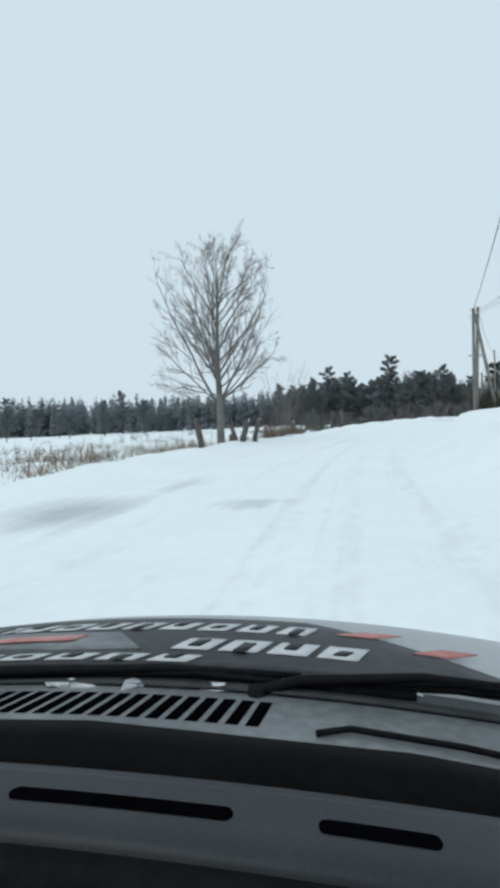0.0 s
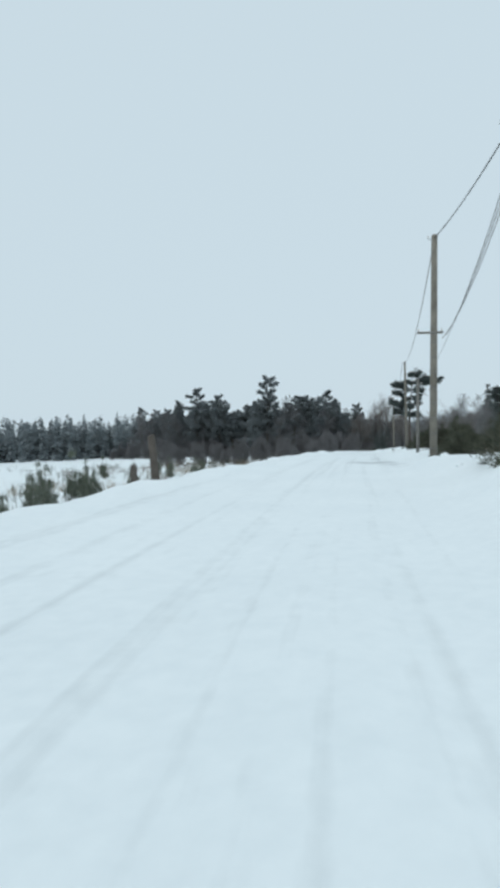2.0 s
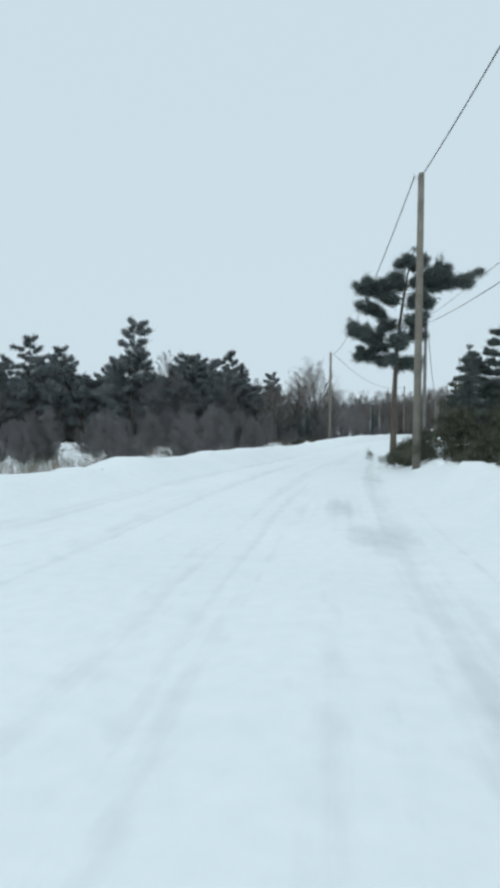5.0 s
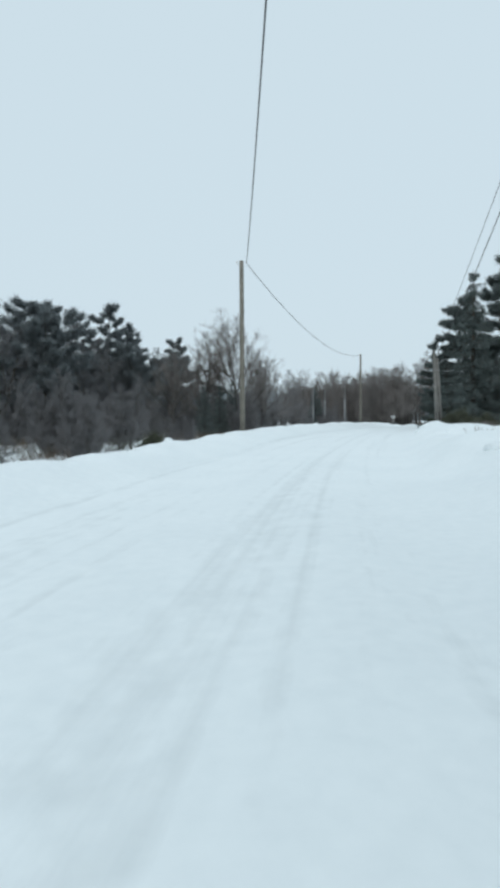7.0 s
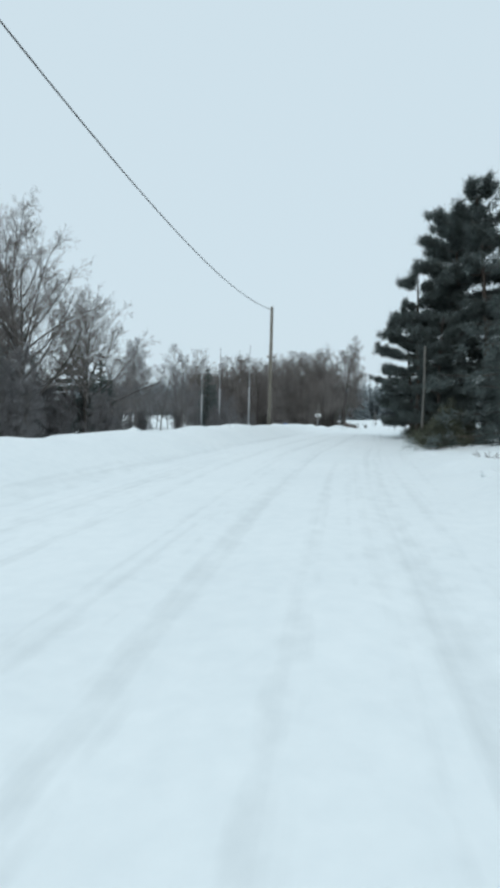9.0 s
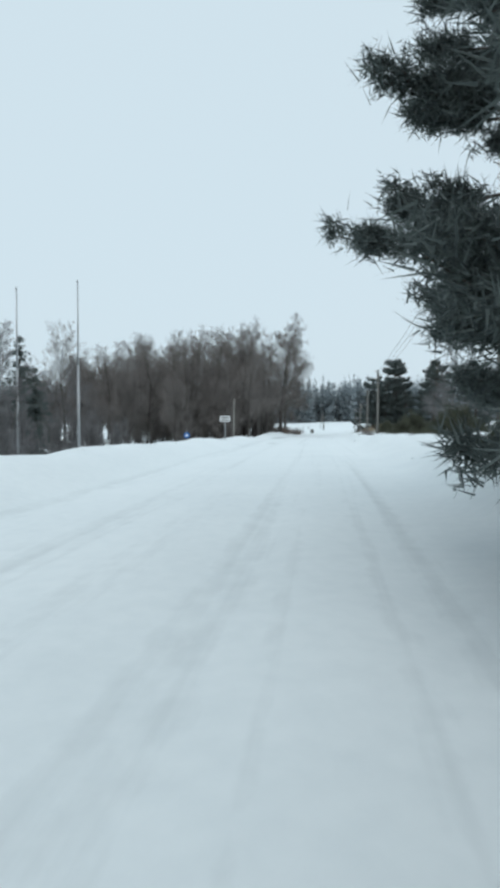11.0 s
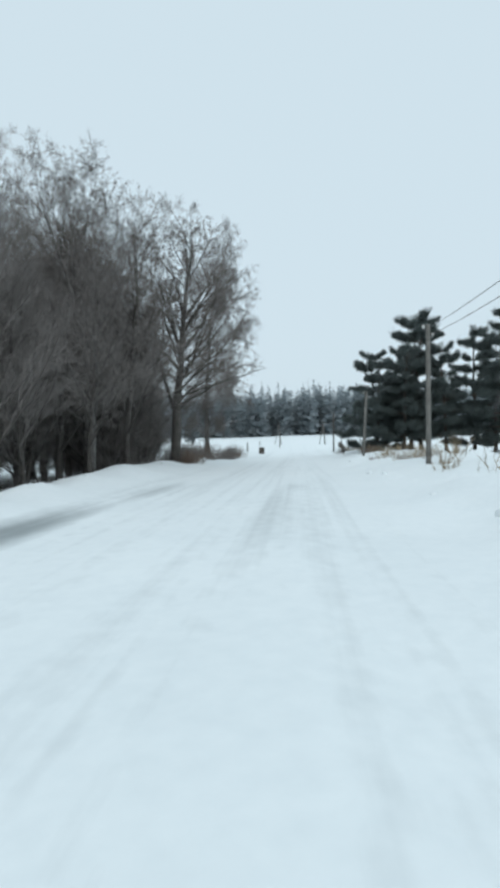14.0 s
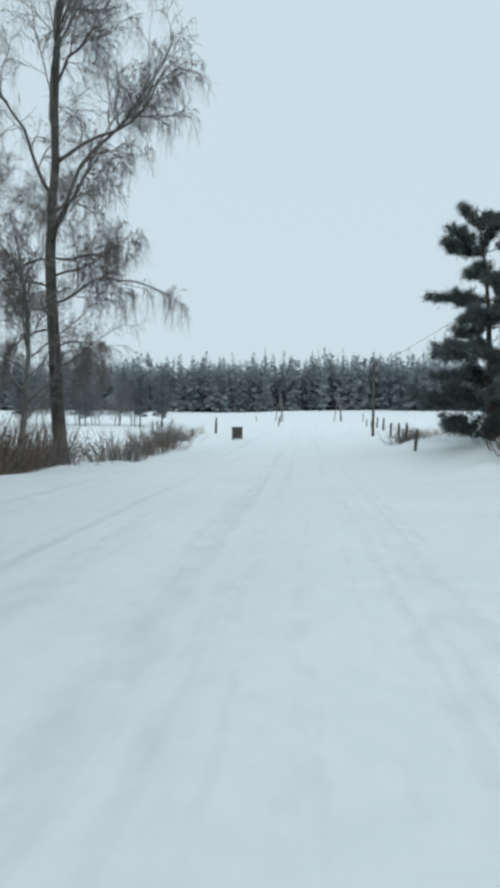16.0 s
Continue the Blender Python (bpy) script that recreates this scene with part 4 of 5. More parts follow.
GROVE = [(alder, 47.4, 193.0, 0.86), (birch, 44.5, 185.8, 0.82), (alder, 42.0, 193.5, 0.92), (alder_two, 45.5, 198.5, 1.05), (birch, 49.6, 204.0, 0.8), (alder_two, 40.0, 187.0, 0.8), (alder, 37.5, 184.0, 0.85), (birch, 35.0, 181.5, 0.8),
         (alder_two, 33.0, 179.5, 0.9), (alder, 30.0, 181.0, 0.75), (birch, 38.0, 192.0, 0.88), (alder, 33.5, 188.0, 0.85), (alder_two, 43.0, 202.0, 1.05), (alder, 47.0, 207.0, 0.9), (birch, 40.5, 199.0, 0.9), (alder_two, 29.5, 190.0, 0.9),
         (alder, 26.5, 185.0, 0.7), (birch, 23.5, 189.0, 0.66), (alder_two, 35.5, 196.0, 0.95), (alder_two, 51.4, 201.5, 0.5), (alder, 42.0, 184.0, 0.56), (alder_two, 48.5, 197.5, 0.62), (alder_two, 24, 194, 0.8), (alder, 19, 190, 0.62), (birch, 15, 195, 0.66), (alder_two, 36.5, 178.8, 0.6),
         (alder_two, 31.5, 176.5, 0.55), (alder_two, 27.5, 179.0, 0.62), (alder_two, 38.8, 181.5, 0.75), (alder_two, 45.0, 191.5, 0.9), (alder, 50.0, 209.5, 0.75), (alder_two, 52.0, 213.0, 0.6), (alder_two, 20.5, 184.0, 0.62), (alder, 41.0, 206.0, 0.9), (alder_two, 33.0, 196.0, 0.9), (alder_two, 28.0, 198.0, 0.9), (alder, 40.0, 181.2, 0.52), (alder_two, 43.2, 187.8, 0.75), (alder, 39.0, 178.8, 0.6), (alder_two, 46.0, 189.5, 0.8), (alder, 44.8, 195.0, 0.95), (alder_two, 49.5, 200.5, 0.75)]
GROVE = [g for g in GROVE if g[1] < 42.6] + [(alder, 43.9, 188.1, 0.84), (alder, 45.6, 192.6, 0.74), (birch, 51.9, 203.5, 0.55), (birch, 42.4, 185.9, 0.86), (birch, 43.2, 190.2, 1.0), (alder, 41.2, 187.6, 0.9), (alder, 44.6, 194.0, 0.8), (alder_two, 44.6, 191.8, 0.5), (alder_two, 45.4, 194.6, 0.55), (alder_two, 43.4, 189.4, 0.5), (alder_two, 45.9, 196.8, 0.5), (alder_two, 44.9, 189.9, 0.36), (alder_two, 46.1, 193.4, 0.34), (alder, 46.1, 198.6, 0.78), (birch, 46.7, 203.0, 0.8), (alder, 45.8, 206.5, 0.8), (birch, 44.8, 199.5, 0.85)]
GROVE += [((alder, birch, alder_two)[k % 3], 22 + 22 * ((k * 0.618) % 1), 186 + 24 * ((k * 0.382) % 1) + 0.35 * k, 0.85 + 0.02 * (k % 9)) for k in range(26)]
for k, (tree, x, y, sc) in enumerate(GROVE):
    plant(tree, x, y, k * 77, sc)

roadside_pine = pine_tree("pine_tree", 31, 9.9, 0.17, "dark pine with a bare trunk beside the utility pole", clear=0.46, spread=0.15, tiers=26, per=40, bend=0.025, taper=0.35, lean=0.02, layers=6, long_limbs=[(0.84, -8, 3.0), (0.82, 6, 2.4), (0.87, -14, 1.9), (0.80, 172, 2.1), (0.82, 186, 1.9), (0.70, 176, 1.9), (0.6, 178, 2.1), (0.57, 190, 2.2), (0.52, 170, 1.9), (0.68, 4, 1.3), (0.62, -12, 1.2), (0.93, 30, 1.1)])
roadside_pine.matrix_basis = pose(*on(5.75, 70.2, 0.1), 0, 0, 0)
pine = pine_tree("pine_tree", 33, 11.0, 0.18, "dark green pine with low branches at the roadside", clear=0.08, spread=0.27, tiers=50, per=30, group="roadside pines", layers=10, taper=0.75, reach=0.26)
pine_two = pine_tree("pine_tree", 37, 9.5, 0.17, "dark green pine with flat branches at the roadside", clear=0.16, spread=0.3, tiers=44, per=30, group="roadside pines", layers=8, taper=0.6, reach=0.26)
low_pine = pine_tree("pine_tree", 39, 6.8, 0.13, "low spreading dark pine with layered branches at the roadside", clear=0.05, spread=0.46, tiers=36, per=32, group="roadside pines", layers=7, taper=0.72, reach=0.22)
low_pine.matrix_basis = pose(*on(64.7, 200.7, 0.1), 0, 0, 0)
spruce = spruce_tree("spruce_tree", 41, 12.0, 0.2, "dark green spire-topped conifer at the roadside", base_w=0.24, group="roadside pines", per=34, ragged=0.45, width=0.015, reach=0.36)
spruce.matrix_basis = pose(*on(23.9, 114.4, 0.1), 0, 0, 0)
for x, y, sc in ((20.0, 161.3, 0.6), (20.8, 161.8, 0.46), (8.6, 165.2, 0.74), (9.6, 165.9, 0.56), (7.7, 166.0, 0.58), (4.7, 124.6, 0.42), (5.9, 127.4, 0.46), (6.8, 132.3, 0.4), (9.1, 135.9, 0.44), (3.4, 121.5, 0.4)):
    plant(spruce, x, y, x * 50, sc, label="dark green conifer among bare trees behind the snowbank")
for k, (tree, x, y, sc) in enumerate([(pine, 26.4, 126.8, 0.8), (pine_two, 25.6, 123.4, 0.58), (pine, 29.0, 117.5, 1.3), (pine, 31.0, 123.0, 1.25), (pine_two, 30.5, 129.0, 1.2), (pine, 33.5, 115.0, 1.15), (pine_two, 25.2, 117.5, 0.55), (pine, 35.5, 121.0, 1.15), (pine_two, 29.5, 112.0, 0.8), (pine, 36.0, 129.0, 1.15), (pine, 28.6, 124.2, 1.1), (pine_two, 29.0, 126.8, 1.2), (pine_two, 26.8, 114.5, 0.5), (pine, 32.5, 119.0, 1.2),
                                     (pine_two, 28.3, 131.0, 0.75), (pine_two, 65.3, 198.2, 0.76), (pine_two, 66.6, 199.2, 1.04), (pine_two, 67.6, 205.2, 0.88), (pine_two, 69.4, 201.6, 1.1), (pine, 70.5, 194.2, 0.92), (pine_two, 74.0, 198.5, 1.0), (pine, 77.0, 204.0, 1.0), (pine_two, 72.5, 207.0, 0.9), (pine_two, 75.5, 192.0, 0.95), (pine, 82, 200, 1.0), (pine_two, 68.0, 197.0, 0.8), (pine_two, 4.6, 168.5, 0.8)]):
    plant(tree, x, y, k * 103 + 20, sc)

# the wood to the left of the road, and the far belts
wood_pine = pine_tree("pine_tree", 51, 13.5, 0.2, "tall dark pine at the edge of the wood", clear=0.22, spread=0.23, tiers=40, per=26, group="trees of the wood", needles=HAZED_NEEDLES, width=0.03, reach=0.42, loose=True, taper=0.65)
wood_pine_two = pine_tree("pine_tree", 57, 12.5, 0.2, "dark pine with an uneven crown at the edge of the wood", clear=0.3, spread=0.27, tiers=34, per=26, bend=0.06, group="trees of the wood", needles=HAZED_NEEDLES, width=0.03, reach=0.42, loose=True, taper=0.5)
wood_spruce = spruce_tree("spruce_tree", 52, 14.0, 0.2, "tall dark spruce at the edge of the wood", base_w=0.17, group="trees of the wood", needles=HAZED_NEEDLES, per=18, width=0.035, ragged=0.6)
wood_bare = bare_tree("birch_tree", 53, 12.0, 0.11, ALDER_RULE, "leafless grey tree at the edge of the wood", BIRCH_BARK, HAZED_TWIG, clear=0.12, group="trees of the wood")
thicket = bare_tree("thicket_tree", 54, 5.0, 0.05, ALDER_RULE, "leafless young tree in the undergrowth of the wood", BIRCH_BARK, HAZED_TWIG, clear=0.05, stems=4, group="trees of the wood")
rng = np.random.RandomState(7)
FRONT = [(wood_pine, -30.7, 124.4, 0.98), (wood_pine_two, -27.6, 124.6, 1.0), (wood_pine, -11.3, 125.2, 0.9), (wood_pine_two, -12.8, 127.4, 0.98), (wood_pine, -5.2, 139.8, 0.92), (wood_pine_two, 0.6, 141.2, 0.78), (wood_pine, 4.0, 140.4, 0.62), (wood_bare, -17.2, 122.0, 1.0), (wood_bare, -13.6, 124.0, 1.05), (wood_pine, -66, 41, 0.5), (wood_pine_two, -63, 43, 0.42), (wood_bare, -60, 46, 0.4), (wood_pine_two, -57, 45, 0.34), (wood_pine, -52, 47.2, 0.42), (wood_bare, -54, 50, 0.36), (wood_pine_two, -46, 50, 0.3), (wood_pine, -90, 106, 0.85), (wood_pine_two, -74, 92, 0.7), (wood_pine, -36.6, 127.2, 1.13), (wood_pine_two, -32.0, 128.5, 0.98), (wood_pine, -19.3, 119.3, 1.20), (wood_pine_two, -23.0, 121.5, 1.00), (wood_pine_two, -14.5, 123.3, 1.07), (wood_bare, -11.0, 128, 1.05), (wood_pine, -7.7, 138.8, 1.07), (wood_pine_two, -4.0, 138.5, 0.82), (wood_pine, -1.0, 141.5, 0.74), (wood_spruce, 2.4, 137.9, 0.6),
         (wood_pine_two, -28.0, 123.5, 0.75), (wood_bare, -16.6, 118.0, 0.85), (wood_bare, -9.0, 131.5, 0.98), (wood_bare, -6.0, 134.0, 0.85), (wood_bare, 12.5, 166, 0.82), (wood_bare, 15.5, 171, 0.85), (wood_bare, 10.6, 170, 0.9), (wood_bare, 17.8, 168, 0.75), (wood_bare, 13.6, 174, 0.9), (wood_bare, 24.0, 178, 0.6), (wood_bare, 9.5, 178, 0.7), (wood_pine, -21.0, 117.5, 0.8), (wood_pine_two, -25.5, 126, 0.95), (wood_pine, -10.0, 136.0, 0.9)]
for k, (tree, x, y, sc) in enumerate(FRONT):
    plant(tree, x, y, k * 61, sc)
for k in range(170):
    u = rng.uniform(0, 1)
    back = rng.uniform(1, 42)
    x, y = -50 + 50 * u + rng.normal() * 2 - back * 0.35, 126 + 16 * u ** 2 + back
    tree = (wood_pine, wood_pine_two, wood_bare, wood_bare, wood_bare)[rng.randint(5)]
    plant(tree, x, y, rng.uniform(0, 360), rng.uniform(0.68, 0.98))
for k in range(90):
    u = rng.uniform(0, 1)
    x, y = -56 + 64 * u + rng.normal() * 2, 119 + 15 * u ** 2 + rng.uniform(-2, 9) + 9 * max(0, 0.35 - u)
    plant(thicket, x, y, rng.uniform(0, 360), rng.uniform(0.5, 1.0))
for k in range(80):
    st, off = rng.uniform(100, 152), -rng.uniform(13, 36)
    x, y = place(st, off)
    plant(thicket, x, y, rng.uniform(0, 360), rng.uniform(0.35, 1.05))
for k in range(46):
    u = rng.uniform(0, 1)
    x, y = 27 + 24 * u + rng.normal() * 1.5, 178 + 28 * u + rng.uniform(0, 9)
    s, off, _ = along(x, y)
    if off[0] < -7 and x < 46:
        plant(alder_two, x, y, rng.uniform(0, 360), rng.uniform(0.25, 0.5))
for k in range(34):
    x, y = 44 + rng.uniform(0, 45), 118 + rng.uniform(0, 75)
    s, off, _ = along(x, y)
    if off[0] > 14:
        plant((wood_bare, wood_pine)[k % 2], x, y, rng.uniform(0, 360), rng.uniform(0.6, 0.85))
for x, y, sc in ((6.9, 45.0, 0.36), (8.8, 41.5, 0.3), (9.6, 46.5, 0.36), (8.2, 50.0, 0.34)):
    plant(wood_bare, x, y, x * 40, sc)
plant(spruce, 8.4, 38.0, 30, 0.22, label="small dark conifer behind the snowbank")
for k in range(34):
    x, y = 14 + rng.uniform(0, 30), 62 + rng.uniform(0, 48)
    s, off, _ = along(x, y)
    if off[0] > 9.5:
        plant((wood_bare, thicket, wood_spruce)[k % 3], x, y, rng.uniform(0, 360), rng.uniform(0.35, 0.6))
for k in range(60):
    x, y = -4 + rng.uniform(-26, 26), 182 + rng.uniform(-8, 30)
    plant((wood_bare, wood_bare, thicket, wood_bare)[k % 4], x, y, rng.uniform(0, 360), rng.uniform(0.5, 0.72))
for k in range(20):
    u = (k * 0.618) % 1
    plant((wood_bare, wood_pine)[k % 4 == 0], 50 + 19 * u + rng.normal(), 271 - 5 * u + 8 * rng.rand(), k * 50, rng.uniform(0.42, 0.62))
for k in range(26):
    plant(thicket, rng.uniform(-14, 26), rng.uniform(150, 176), rng.uniform(0, 360), rng.uniform(0.5, 0.9))


def far_wood(name, seed, spots, label, mat):
    """A far belt of spire-topped conifers: slim trunks and many ragged sprays of needles, joined."""
    rng = np.random.RandomState(seed)
    out = []
    ground = land([s[0] for s in spots], [s[1] for s in spots]) - 0.3
    for (x, y, h), z in zip(spots, ground):
        base = np.array([x, y, z])
        wide, clear, slim = h * rng.uniform(0.12, 0.2), rng.uniform(0.02, 0.12), rng.uniform(0.35, 0.8)
        n = 130
        f = clear + (1 - clear) * rng.uniform(0, 1, n) ** 1.1
        yaw, w = rng.uniform(0, 6.283, n), (wide * (1 - f) ** slim + 0.12) * rng.uniform(0.3, 1.3, n)
        way = np.stack([np.cos(yaw), np.sin(yaw), 0 * f], 1)
        a = base + way * (w * 0.3)[:, None] + np.stack([0 * f, 0 * f, h * f], 1)
        side = np.stack([-np.sin(yaw), np.cos(yaw), rng.normal(size=n) * 0.4], 1) * (0.3 * w + 0.34)[:, None]
        tip = base + way * w[:, None] + np.stack([0 * f, 0 * f, h * f + w * rng.uniform(-0.5, 0.5, n)], 1)
        out.append(np.stack([a - side, a + side, tip], 1))
        out.append(twig_tris([(x, y, z, x, y, z + h * 1.02, h * 0.009, 0.02)]))
    return tagged(raw(name, np.concatenate(out), mat, None, kind="stuff"), label, "forest")


spots = []
for k in range(1700):
    u = rng.uniform(-1, 1)
    ahead, side = 200 + rng.uniform(0, 60) + 18 * u * u, u * 190
    spots.append((52.3 + 0.41 * ahead + 0.91 * side, 189.1 + 0.91 * ahead - 0.41 * side, rng.uniform(14.5, 19.5) + 5.5 * rng.uniform(0, 1) ** 4))
far_wood("far_forest", 61, spots, "far conifer forest across the field, paled for haze", FAR_NEEDLES)
spots = []
for k in range(1300):
    a = radians(rng.uniform(-70, -6))
    d = rng.uniform(165, 235)
    spots.append((math.sin(a) * d + 2, math.cos(a) * d - 25, rng.uniform(7, 12)))
far_wood("far_forest", 62, spots, "grey-green far conifer forest beyond the field, paled for haze", FAR_HAZED)

# ---- undergrowth ----
for k, (x, y, w, h) in enumerate([(4.3, 12.8, 1.1, 1.3), (5.3, 14.0, 1.0, 1.0), (4.4, 27.5, 0.9, 1.2), (5.4, 39.0, 1.2, 1.5), (6.5, 36.0, 1.1, 1.2), (5.6, 43.5, 0.9, 1.2), (6.1, 61.9, 1.6, 2.3), (7.6, 61.0, 1.6, 2.2), (6.6, 59.8, 1.0, 1.0), (5.5, 64.5, 0.9, 1.2), (6.2, 70.2, 0.7, 0.8), (8.6, 57.6, 1.0, 0.9), (9.5, 63.0, 1.6, 1.8), (10, 52, 1.4, 1.3), (8.2, 30.5, 1.4, 1.4),
                                  (18.1, 104.4, 0.5, 0.65), (18.9, 101.8, 0.6, 0.6), (20.3, 108.0, 1.2, 1.2), (23.2, 118.6, 1.0, 1.2), (42.4, 156.6, 0.9, 1.0), (43.6, 157.5, 1.2, 1.5), (45.6, 164.2, 0.8, 0.9), (47.6, 166.5, 0.8, 0.8), (23.7, 118.8, 0.9, 1.2), (25.0, 121.2, 1.0, 1.4), (26.0, 123.0, 1.1, 1.5), (26.8, 125.4, 1.2, 1.5), (28.0, 128.4, 1.2, 1.4), (21.4, 115.6, 0.6, 0.8), (22.2, 116.4, 0.7, 1.0), (37.0, 141, 1.2, 1.4), (39, 147, 1.3, 1.6)]):
    bush("juniper_bush", 70 + k, w, h, JUNIPER, "dark juniper bush poking out of the snow", on(x, y, 0.05))
brush("bare_shrub", 119, 0.42, 5.0, TWIG, "slim many-stemmed bare shrub by the fence", on(-6.0, 1.5, 0.05), 14, 3, flare=0.4)
for k, (x, y, h) in enumerate([(-8.3, 12.2, 0.9), (-8.6, 13.9, 1.15), (-8.9, 15.2, 1.0), (-8.6, 16.0, 1.5), (-8.8, 17.9, 1.0), (-10.4, 14.6, 0.9), (-11.0, 18.2, 1.0), (-10.6, 20.5, 0.9), (-9.3, 22.5, 0.8), (-12.5, 24.5, 1.0), (-9.8, 34.2, 0.7), (-10.8, 36.5, 0.8), (-13.0, 38.0, 0.9), (-10.2, 39.6, 0.7), (-15.0, 41.0, 1.0), (-12.2, 43.5, 0.8), (-17.5, 37.0, 1.0)]):
    bush("young_juniper", 400 + k, 0.3, h * 1.6, YOUNG_JUNIPER, "young upright juniper standing in the snow", on(x, y, 0.05), n=46, per=34, reach=0.2)
for k, (x, y, w, h, m) in enumerate([(-5.9, -0.6, 1.0, 1.1, RUST), (-5.9, 2.2, 1.1, 1.0, RUST), (-7.2, -1.0, 1.5, 1.0, RUST), (-7.8, 2.5, 2.0, 1.0, RUST), (51.5, 203.5, 1.6, 2.0, RUST), (50.3, 204.6, 1.5, 2.1, TWIG), (51.9, 205.6, 1.5, 1.9, RUST), (52.6, 204.4, 1.2, 1.5, TWIG), (57.2, 212.5, 1.2, 1.5, TWIG), (49.6, 199.0, 1.8, 1.6, TWIG), (47.0, 194.5, 1.8, 1.6, TWIG), (54.8, 207.4, 1.4, 1.3, TWIG), (56.4, 210.0, 1.3, 1.1, RUST), (58.5, 216.0, 1.3, 1.2, TWIG), (44.0, 189.0, 1.6, 1.4, TWIG), (40.5, 183.5, 1.6, 1.2, TWIG), (37.0, 178.0, 1.4, 1.2, TWIG),
                                     (63.2, 199.6, 0.9, 0.8, RUST), (61.8, 197.0, 0.8, 0.9, RUST), (66.5, 208.5, 1.0, 0.8, TWIG), (43.3, 154.0, 0.9, 1.0, TWIG), (18.2, 100.4, 0.5, 0.6, TWIG), (8.0, 58.0, 1.0, 1.0, TWIG), (11.0, 40.0, 2.0, 3.2, TWIG), (13.5, 47.0, 2.2, 3.6, TWIG), (24.0, 113.0, 0.9, 1.1, TWIG), (60.6, 224.0, 1.2, 1.5, TWIG), (50.9, 203.0, 1.4, 2.2, RUST), (52.2, 206.6, 1.3, 1.8, TWIG), (47.6, 192.6, 1.0, 1.2, TWIG), (48.3, 195.6, 1.1, 1.4, TWIG), (47.3, 190.6, 0.7, 0.9, RUST), (49.1, 198.2, 1.2, 1.5, RUST), (49.9, 200.8, 1.2, 1.6, TWIG), (50.6, 202.2, 1.2, 1.5, TWIG), (40.3, 157.4, 0.5, 0.6, TWIG)]):
    brush("bare_shrub", 120 + k, w, h, m, {TWIG: "leafless brown shrub in the snow", RUST: "rust-brown dry shrub in the snow", STRAW: "straw-coloured dry reeds in the snow"}[m], on(x, y, 0.05), 130)

for k, (x, y, h) in enumerate([(51.2, 177.2, 0.7), (52.3, 178.6, 0.8), (53.1, 180.2, 0.9), (53.9, 182.0, 0.9), (54.9, 183.0, 1.0), (55.4, 185.0, 0.9), (56.6, 186.6, 1.0), (57.2, 188.8, 0.9), (58.6, 190.4, 0.9), (54.4, 180.4, 1.0)]):
    brush("dry_reeds", 500 + k, 0.45, h, STRAW, "thin pale reeds standing out of the snowbank", on(x, y, 0.05), 22, 1, "reeds")
for k, (x, y, w, h) in enumerate([(2.2, 92.0, 0.5, 0.7), (5.2, 31.5, 1.2, 1.5), (6.4, 28.5, 1.3, 1.8), (7.6, 34.0, 1.4, 2.2), (4.0, 13.6, 1.2, 1.7), (5.5, 12.9, 1.2, 1.5), (6.3, 14.5, 1.3, 1.9), (4.3, 38.4, 1.1, 1.3), (4.7, 42.0, 1.2, 1.5), (5.0, 46.0, 1.2, 1.5), (5.4, 50.0, 1.2, 1.4), (6.0, 36.6, 1.3, 2.0), (6.4, 41.0, 1.3, 2.1), (5.9, 54.0, 1.1, 1.4), (7.4, 45.0, 1.4, 2.0)]):
    bush("juniper_bush", 540 + k, w, h, JUNIPER, "dark juniper bush poking out of the snow", on(x, y, 0.05))


for k, (st, off) in enumerate([(27, 3.6), (29.5, 2.9), (31, 4.2), (33, 3.2), (44, 3.6), (47, 4.4), (62, 3.9), (75, 3.4), (79, 4.3), (112, 3.6), (116, 4.4), (119, 3.9), (141, 3.0), (147, 3.6), (150, 3.2), (186, 4.6), (197, 4.4), (222, 4.6), (226, 4.9), (229, 4.0)]):
    x, y = place(st, off)
    brush("dead_twigs", 300 + k, 0.35, 0.45, (TWIG, RUST)[k % 2], "small dead brown twigs sticking out of the snowbank", on(x, y, 0.03), 16)


def snow_clod(name, seed, x, y, r):
    rng = np.random.RandomState(seed)
    bm = bmesh.new()
    bmesh.ops.create_icosphere(bm, subdivisions=2, radius=r)
    for v in bm.verts:
        v.co *= 1 + rng.uniform(-0.22, 0.22)
        v.co.z *= 0.7
    ob = part(name, bm, SNOW)
    ob.matrix_basis = pose(*on(x, y, r * 0.15), 0, 0, seed * 40)
    tagged(ob, "rough clod of snow thrown up beside the road", "snow clod", "snow clods along the road")


for k in range(70):
    st = (30 + 2.9 * k) % 232
    side = 1 if k % 3 else -1
    x, y = place(st, (2.1 + 1.2 * rng.rand()) if side > 0 else -(4.9 + 1.0 * rng.rand()))
    snow_clod("snow_clod", k, x, y, 0.07 + 0.16 * rng.rand() ** 2)


def tufts(name, seed, n, box, mat, h, label):
    rng = np.random.RandomState(seed)
    s, off = rng.uniform(box[0], box[1], n), rng.uniform(box[2], box[3], n)
    xy = np.array([place(a, b) for a, b in zip(s, off)])
    keep = soft_noise(xy[:, 0], xy[:, 1], 4.0, seed) > 0.02
    xy = xy[keep]
    z = land(xy[:, 0], xy[:, 1])
    return tagged(raw(name, blades(rng, np.c_[xy, z], h, None, 14, 0.012, 0.35, 0.9), mat, None, kind="stuff"), label, "grass")


